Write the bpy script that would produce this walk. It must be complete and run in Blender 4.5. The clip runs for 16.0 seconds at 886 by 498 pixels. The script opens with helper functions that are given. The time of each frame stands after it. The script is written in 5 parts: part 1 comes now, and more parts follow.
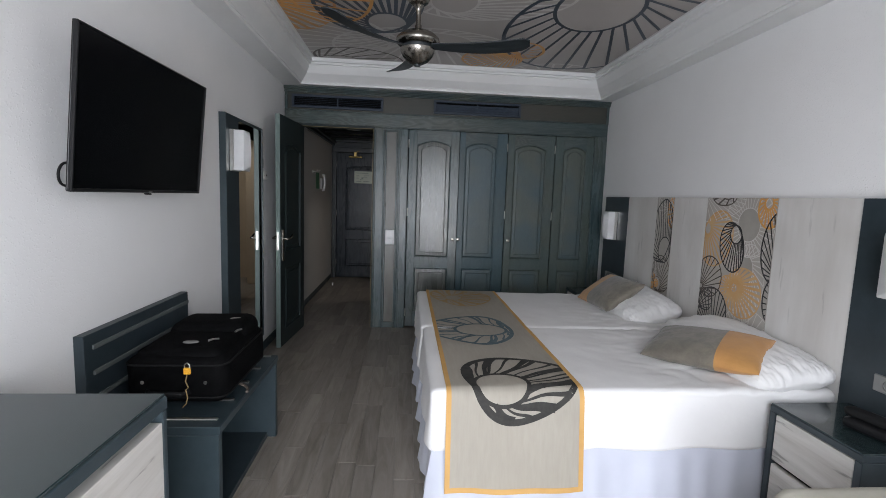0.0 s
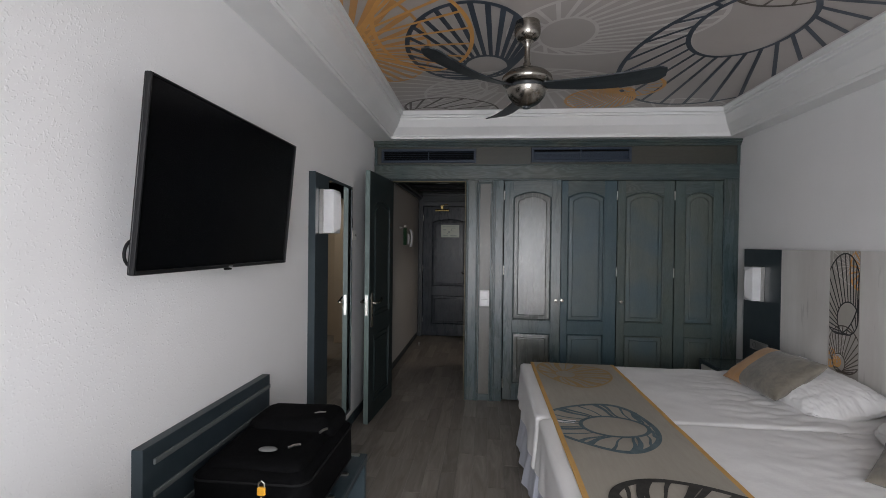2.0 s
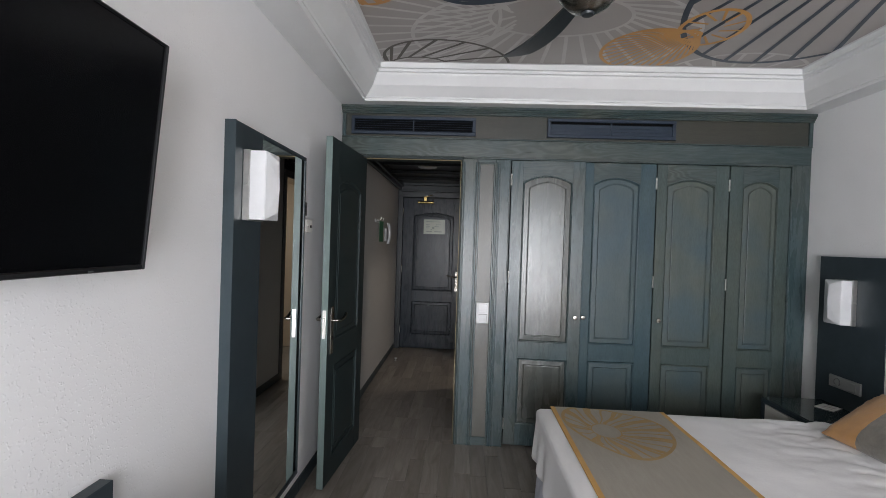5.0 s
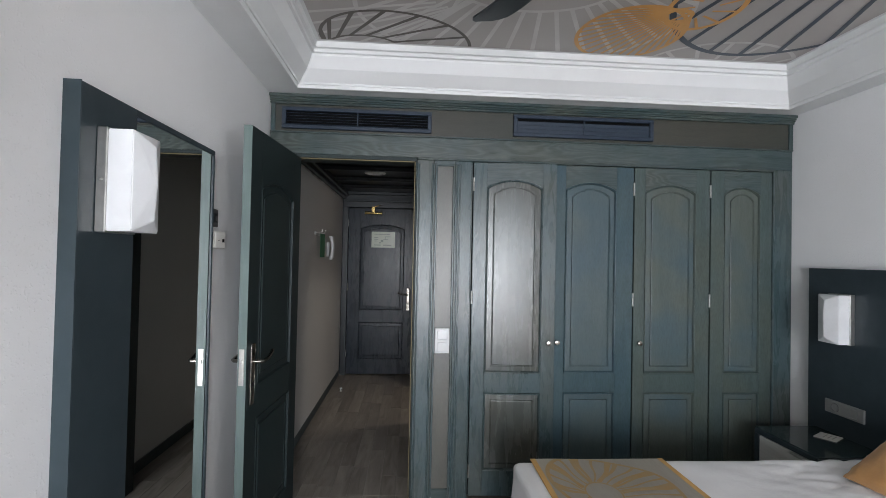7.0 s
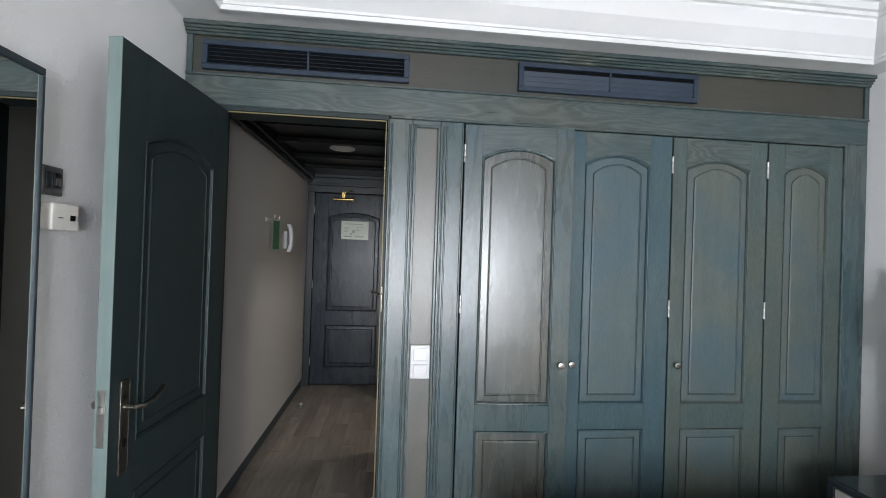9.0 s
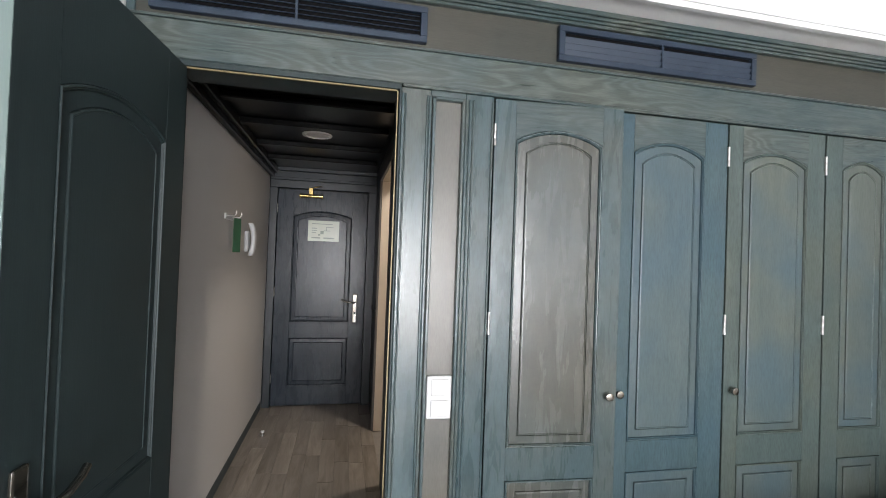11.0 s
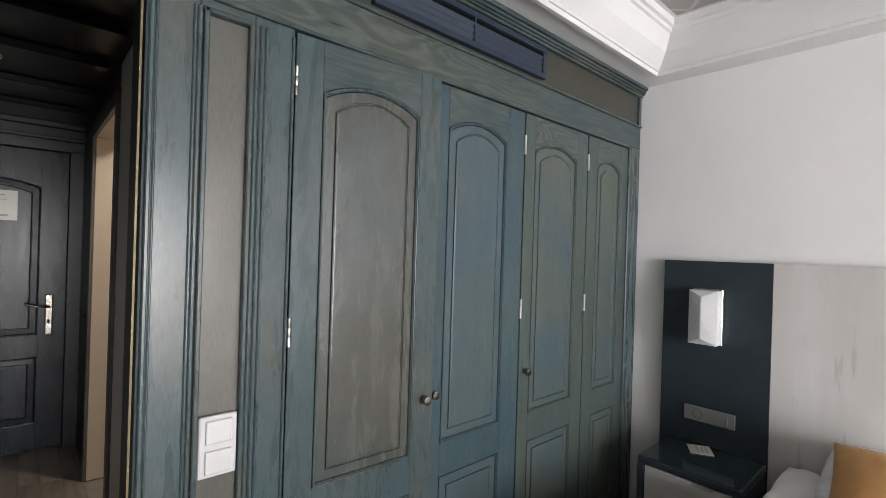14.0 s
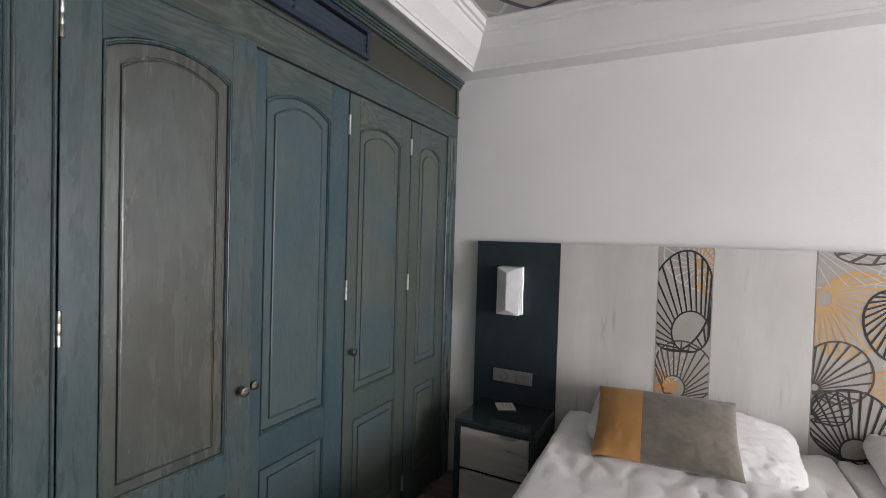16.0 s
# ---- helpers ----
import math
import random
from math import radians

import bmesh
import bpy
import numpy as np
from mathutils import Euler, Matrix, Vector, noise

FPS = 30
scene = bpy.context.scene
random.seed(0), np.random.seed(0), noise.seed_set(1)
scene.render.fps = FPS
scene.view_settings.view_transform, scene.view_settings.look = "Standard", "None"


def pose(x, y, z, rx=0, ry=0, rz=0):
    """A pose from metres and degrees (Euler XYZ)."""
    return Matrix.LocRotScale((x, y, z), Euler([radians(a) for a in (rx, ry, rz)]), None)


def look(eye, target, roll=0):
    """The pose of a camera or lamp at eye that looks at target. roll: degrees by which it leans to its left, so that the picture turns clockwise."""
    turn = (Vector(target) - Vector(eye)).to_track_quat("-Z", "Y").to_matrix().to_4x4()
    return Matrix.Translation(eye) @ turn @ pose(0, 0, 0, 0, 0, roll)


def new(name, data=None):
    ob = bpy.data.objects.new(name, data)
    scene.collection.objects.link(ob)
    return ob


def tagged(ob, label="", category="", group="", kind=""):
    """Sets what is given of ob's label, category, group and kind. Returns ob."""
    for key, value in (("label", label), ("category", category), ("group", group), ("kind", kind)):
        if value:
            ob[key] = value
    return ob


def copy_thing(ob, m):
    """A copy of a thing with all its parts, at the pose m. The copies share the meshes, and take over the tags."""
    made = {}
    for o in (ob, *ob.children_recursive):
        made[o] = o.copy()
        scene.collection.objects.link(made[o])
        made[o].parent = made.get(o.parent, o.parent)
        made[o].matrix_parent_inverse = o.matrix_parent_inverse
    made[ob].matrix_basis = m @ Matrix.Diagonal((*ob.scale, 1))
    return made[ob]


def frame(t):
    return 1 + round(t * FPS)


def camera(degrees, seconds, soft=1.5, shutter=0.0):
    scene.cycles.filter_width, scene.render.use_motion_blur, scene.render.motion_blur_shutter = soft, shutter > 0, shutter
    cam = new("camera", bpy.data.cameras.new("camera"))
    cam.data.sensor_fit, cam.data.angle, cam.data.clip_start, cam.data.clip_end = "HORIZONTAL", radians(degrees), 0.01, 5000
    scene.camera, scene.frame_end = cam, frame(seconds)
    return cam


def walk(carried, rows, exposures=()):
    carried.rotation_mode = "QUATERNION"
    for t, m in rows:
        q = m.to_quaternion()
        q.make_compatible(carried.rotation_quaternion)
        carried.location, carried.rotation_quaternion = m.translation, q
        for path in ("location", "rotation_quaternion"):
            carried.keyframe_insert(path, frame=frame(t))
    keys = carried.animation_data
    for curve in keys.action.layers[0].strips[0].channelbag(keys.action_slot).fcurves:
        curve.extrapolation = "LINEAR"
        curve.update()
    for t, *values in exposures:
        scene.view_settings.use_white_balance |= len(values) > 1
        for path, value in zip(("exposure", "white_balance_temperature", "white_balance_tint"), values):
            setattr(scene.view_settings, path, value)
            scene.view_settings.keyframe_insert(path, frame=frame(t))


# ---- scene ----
cam = camera(87.3, 16.0, soft=0.55)
PATH = [
    (0, (0.217, 0.27, 1.37), (0.38, 2.251, 1.149), 2.0),
    (0.5, (0.181, 0.355, 1.389), (0.307, 2.346, 1.24), 2.0),
    (1, (0.097, 0.516, 1.415), (0.153, 2.513, 1.327), 1.8),
    (1.5, (0.052, 0.616, 1.439), (-0.014, 2.614, 1.392), 1.3),
    (2, (0.055, 0.734, 1.441), (-0.124, 2.726, 1.42), 0.7),
    (2.5, (0.085, 0.892, 1.446), (-0.205, 2.871, 1.438), 0.8),
    (3, (0.051, 1.04, 1.436), (-0.318, 3.006, 1.428), 1.1),
    (3.5, (-0.037, 1.233, 1.44), (-0.418, 3.197, 1.434), 1.7),
    (4, (-0.09, 1.381, 1.43), (-0.392, 3.358, 1.42), 1.8),
    (4.5, (-0.094, 1.56, 1.431), (-0.282, 3.551, 1.397), 1.9),
    (7, (-0.138, 2.232, 1.451), (-0.003, 4.227, 1.485), 1.2),
    (7.5, (-0.115, 2.361, 1.44), (-0.001, 4.358, 1.476), 1.1),
    (8, (-0.118, 2.555, 1.424), (-0.013, 4.552, 1.434), 1.5),
    (8.5, (-0.12, 2.747, 1.433), (0.048, 4.74, 1.433), 1.9),
    (9, (-0.082, 2.94, 1.442), (0.134, 4.928, 1.457), 1.9),
    (11.5, (-0.315, 3.51, 1.447), (0.23, 5.434, 1.489), 2.0),
    (12, (-0.314, 3.614, 1.467), (0.409, 5.478, 1.52), 1.7),
    (12.5, (-0.308, 3.69, 1.459), (0.6, 5.471, 1.522), 1.3),
    (13, (-0.311, 3.743, 1.454), (0.726, 5.452, 1.495), 1.7),
    (13.5, (-0.309, 3.79, 1.454), (0.886, 5.393, 1.473), 1.7),
    (14, (-0.312, 3.809, 1.451), (1.03, 5.292, 1.45), 1.8),
    (14.5, (-0.307, 3.817, 1.443), (1.152, 5.184, 1.435), 1.9),
    (15, (-0.303, 3.821, 1.435), (1.291, 5.029, 1.42), 1.9),
    (15.5, (-0.301, 3.813, 1.437), (1.404, 4.857, 1.405), 1.9),
    (16, (-0.304, 3.797, 1.438), (1.479, 4.701, 1.392), 1.7),
]
EXPOSURES = [(0.0, 0.2, 6320, 9), (1.0, 0.16, 6450, 9.3), (2.0, 0.17, 6550, 10.5), (3.0, 0.24, 6550, 10), (4.0, 0.58, 6520, 10), (4.5, 0.82, 6500, 10), (7.0, 1.14, 6320, 8.5),
             (8.0, 1.32, 6230, 7.2), (9.0, 1.62, 6300, 7.7), (11.5, 2.2, 6650, 10.7), (12.5, 2.1, 6750, 11.2), (14.0, 1.6, 6800, 11.4), (16.0, 1.14, 6800, 11.6)]
walk(cam, [(t, look(eye, target, roll)) for t, eye, target, roll in PATH], EXPOSURES)

# ---- light: daylight from the terrace window behind the walker ----
world = bpy.data.worlds.new("sky")
scene.world = world
world.use_nodes = True
wn = world.node_tree
sky = wn.nodes.new("ShaderNodeTexSky")
sky.sky_type, sky.sun_disc = "NISHITA", False
sky.sun_elevation, sky.sun_rotation = radians(38), radians(150)
wn.links.new(sky.outputs[0], wn.nodes["Background"].inputs[0])
wn.nodes["Background"].inputs[1].default_value = 0.1

sun = new("sun", bpy.data.lights.new("sun", "SUN"))
sun.data.energy, sun.data.angle, sun.data.color = 1.2, radians(10), (1.0, 0.96, 0.9)
sun.matrix_world = pose(0, 0, 8, 52, 0, 150)

# the sky's light in the window's opening
win_lamp = new("window_light", bpy.data.lights.new("window_light", "AREA"))
win_lamp.data.shape, win_lamp.data.size, win_lamp.data.size_y = "RECTANGLE", 1.8, 2.0
win_lamp.data.energy, win_lamp.data.color = 107, (0.96, 0.98, 1.04)
win_lamp.matrix_world = look((0.3, -0.94, 1.15), (0.3, 5, -1.6))

# the bathroom's ceiling light, seen only by its glow on the cream lining and the floor
bath_lamp = new("bathroom_light", bpy.data.lights.new("bathroom_light", "AREA"))
bath_lamp.data.shape, bath_lamp.data.size = "DISK", 0.16
bath_lamp.data.energy, bath_lamp.data.color = 3.4, (1.0, 0.9, 0.78)
bath_lamp.matrix_world = look((0.5, 6.55, 2.27), (0.45, 6.6, 0.0))

# ---- materials ----
def mat(name, c1, c2=None, rough=0.5, metal=0.0, scale=6.0, stretch=(1, 1, 1), fine=60.0, bump=0.0, bump_scale=120.0,
        c3=None, patch=0.0, coat=0.0, spread=0.12, vary=0.0, rough_var=0.0, sheen=0.0, spec=0.5, distort=0.0, pores=0.0, figure=0.0, crack=0.0):
    """Grain in two colours along `stretch`, broad patches of c3, fine relief and a change from piece to piece."""
    m = bpy.data.materials.new(name)
    m.use_nodes = True
    t = m.node_tree
    b = t.nodes["Principled BSDF"]
    b.inputs["Metallic"].default_value = metal
    b.inputs["Coat Weight"].default_value = coat
    b.inputs["Coat Roughness"].default_value = 0.25
    b.inputs["Sheen Weight"].default_value = sheen
    b.inputs["Specular IOR Level"].default_value = spec
    N, L = t.nodes.new, t.links.new
    tc = N("ShaderNodeTexCoord")
    info = N("ShaderNodeObjectInfo")
    off = N("ShaderNodeVectorMath")
    off.operation = "MULTIPLY_ADD"
    off.inputs[1].default_value = (1, 1, 1)
    comb = N("ShaderNodeCombineXYZ")
    mul = N("ShaderNodeMath")
    mul.operation = "MULTIPLY"
    mul.inputs[1].default_value = 37.0
    L(info.outputs["Random"], mul.inputs[0])
    for i in range(3):
        L(mul.outputs[0], comb.inputs[i])
    L(tc.outputs["Object"], off.inputs[0])
    L(comb.outputs[0], off.inputs[2])
    mp = N("ShaderNodeMapping")
    mp.inputs["Scale"].default_value = stretch
    L(off.outputs[0], mp.inputs[0])
    n1 = N("ShaderNodeTexNoise")
    n1.inputs["Scale"].default_value, n1.inputs["Detail"].default_value = scale, 5 if crack else 3 if pores else 6
    n1.inputs["Roughness"].default_value = 0.62
    n1.inputs["Distortion"].default_value = distort
    L(mp.outputs[0], n1.inputs["Vector"])
    ramp = N("ShaderNodeValToRGB")
    ramp.color_ramp.elements[0].position, ramp.color_ramp.elements[1].position = 0.5 - spread, 0.5 + spread
    ramp.color_ramp.elements[0].color = (*c1, 1)
    ramp.color_ramp.elements[1].color = (*(c2 or [min(1, v * 1.12) for v in c1]), 1)
    L(n1.outputs[0], ramp.inputs[0])
    col = ramp.outputs[0]
    n2 = N("ShaderNodeTexNoise")
    n2.inputs["Scale"].default_value, n2.inputs["Detail"].default_value = 2.2, 3
    L(off.outputs[0], n2.inputs["Vector"])
    if patch:
        mr = N("ShaderNodeMapRange")
        mr.inputs[1].default_value, mr.inputs[2].default_value = 0.42, 0.68
        mr.inputs[4].default_value = patch
        L(n2.outputs[0], mr.inputs[0])
        mx = N("ShaderNodeMix")
        mx.data_type = "RGBA"
        L(mr.outputs[0], mx.inputs[0])
        L(col, mx.inputs[6])
        mx.inputs[7].default_value = (*(c3 or c1), 1)
        col = mx.outputs[2]
    if vary:
        hsv = N("ShaderNodeHueSaturation")
        vr = N("ShaderNodeMapRange")
        vr.inputs[3].default_value, vr.inputs[4].default_value = 1 - vary, 1 + vary
        L(info.outputs["Random"], vr.inputs[0])
        L(vr.outputs[0], hsv.inputs["Value"])
        L(col, hsv.inputs["Color"])
        col = hsv.outputs[0]
    if pores:
        po = N("ShaderNodeTexNoise")
        po.inputs["Scale"].default_value, po.inputs["Detail"].default_value = 46, 2
        L(mp.outputs[0], po.inputs["Vector"])
        pr = N("ShaderNodeMapRange")
        pr.inputs[1].default_value, pr.inputs[2].default_value, pr.inputs[3].default_value, pr.inputs[4].default_value = 0.3, 0.62, 1 - pores, 1.06
        L(po.outputs[0], pr.inputs[0])
        pm = N("ShaderNodeMix")
        pm.data_type, pm.blend_type = "RGBA", "MULTIPLY"
        pm.inputs[0].default_value = 1.0
        L(col, pm.inputs[6])
        L(pr.outputs[0], pm.inputs[7])
        col = pm.outputs[2]
    if crack:
        # sparse short dark checks along the grain
        cm = N("ShaderNodeMapping")
        cm.inputs["Scale"].default_value = (26, 3.2, 26) if stretch[1] < 1 else (26, 26, 3.2)
        L(off.outputs[0], cm.inputs[0])
        cn = N("ShaderNodeTexNoise")
        cn.inputs["Scale"].default_value, cn.inputs["Detail"].default_value = 1.0, 4
        L(cm.outputs[0], cn.inputs["Vector"])
        cr = N("ShaderNodeMapRange")
        cr.inputs[1].default_value, cr.inputs[2].default_value, cr.inputs[3].default_value = (0.35, 0.4, 1 - crack) if stretch[1] < 1 else (0.29, 0.36, 1 - crack)
        L(cn.outputs[0], cr.inputs[0])
        cx = N("ShaderNodeMix")
        cx.data_type, cx.blend_type = "RGBA", "MULTIPLY"
        cx.inputs[0].default_value = 1.0
        L(col, cx.inputs[6])
        L(cr.outputs[0], cx.inputs[7])
        col = cx.outputs[2]
    if figure:
        # cathedral figure: the contour lines of a smooth field drawn out along the board
        fm = N("ShaderNodeMapping")
        fm.inputs["Scale"].default_value = [1.1 if v < 1 else 5.0 for v in stretch]
        L(off.outputs[0], fm.inputs[0])
        fn = N("ShaderNodeTexNoise")
        fn.inputs["Scale"].default_value, fn.inputs["Detail"].default_value = 1.5, 2.5
        fn.inputs["Roughness"].default_value = 0.35
        L(fm.outputs[0], fn.inputs["Vector"])
        fs = N("ShaderNodeMath")
        fs.operation = "MULTIPLY"
        fs.inputs[1].default_value = 105.0
        L(fn.outputs[0], fs.inputs[0])
        fw = N("ShaderNodeMath")
        fw.operation = "SINE"
        L(fs.outputs[0], fw.inputs[0])
        fade = N("ShaderNodeMapRange")
        fade.inputs[1].default_value, fade.inputs[2].default_value, fade.inputs[4].default_value = 0.38, 0.62, figure
        L(n2.outputs[0], fade.inputs[0])
        wr = N("ShaderNodeMapRange")
        wr.inputs[1].default_value, wr.inputs[2].default_value, wr.inputs[3].default_value, wr.inputs[4].default_value = -0.5, 1.0, 0.88, 1.5
        L(fw.outputs[0], wr.inputs[0])
        fx = N("ShaderNodeMix")
        fx.data_type, fx.blend_type = "RGBA", "MULTIPLY"
        L(fade.outputs[0], fx.inputs[0])
        L(col, fx.inputs[6])
        L(wr.outputs[0], fx.inputs[7])
        col = fx.outputs[2]
    L(col, b.inputs["Base Color"])
    b.inputs["Roughness"].default_value = rough
    if rough_var:
        rr = N("ShaderNodeMapRange")
        rr.inputs[3].default_value, rr.inputs[4].default_value = rough - rough_var, rough + rough_var
        L(n1.outputs[0], rr.inputs[0])
        L(rr.outputs[0], b.inputs["Roughness"])
    if bump:
        n3 = N("ShaderNodeTexNoise")
        n3.inputs["Scale"].default_value, n3.inputs["Detail"].default_value = bump_scale, 4
        L(mp.outputs[0] if max(stretch) > 2 else off.outputs[0], n3.inputs["Vector"])
        bp = N("ShaderNodeBump")
        bp.inputs["Strength"].default_value, bp.inputs["Distance"].default_value = bump, 0.004
        L(n3.outputs[0], bp.inputs["Height"])
        L(bp.outputs[0], b.inputs["Normal"])
    return m


def stucco(name, c, strength):
    """Painted plaster with a trowelled, blobby relief."""
    m = mat(name, c, [v * 0.965 for v in c], rough=0.75, scale=1.3)
    t = m.node_tree
    N, L = t.nodes.new, t.links.new
    tc = N("ShaderNodeTexCoord")
    a = N("ShaderNodeTexNoise")
    a.inputs["Scale"].default_value, a.inputs["Detail"].default_value, a.inputs["Distortion"].default_value = 135, 0.6, 0.0
    v = N("ShaderNodeTexNoise")
    v.inputs["Scale"].default_value, v.inputs["Detail"].default_value = 2.6, 4
    L(tc.outputs["Object"], a.inputs["Vector"])
    L(tc.outputs["Object"], v.inputs["Vector"])
    r = N("ShaderNodeMapRange")
    r.interpolation_type = "SMOOTHSTEP"
    r.inputs[1].default_value, r.inputs[2].default_value = 0.6, 0.74
    L(a.outputs[0], r.inputs[0])
    k = N("ShaderNodeMapRange")
    k.inputs[1].default_value, k.inputs[2].default_value, k.inputs[3].default_value = 0.4, 0.62, 0.3
    L(v.outputs[0], k.inputs[0])
    q = N("ShaderNodeMath")
    q.operation = "MULTIPLY"
    L(k.outputs[0], q.inputs[0])
    L(r.outputs[0], q.inputs[1])
    bp = N("ShaderNodeBump")
    bp.inputs["Strength"].default_value, bp.inputs["Distance"].default_value = strength, 0.006
    L(q.outputs[0], bp.inputs["Height"])
    L(bp.outputs[0], t.nodes["Principled BSDF"].inputs["Normal"])
    return m


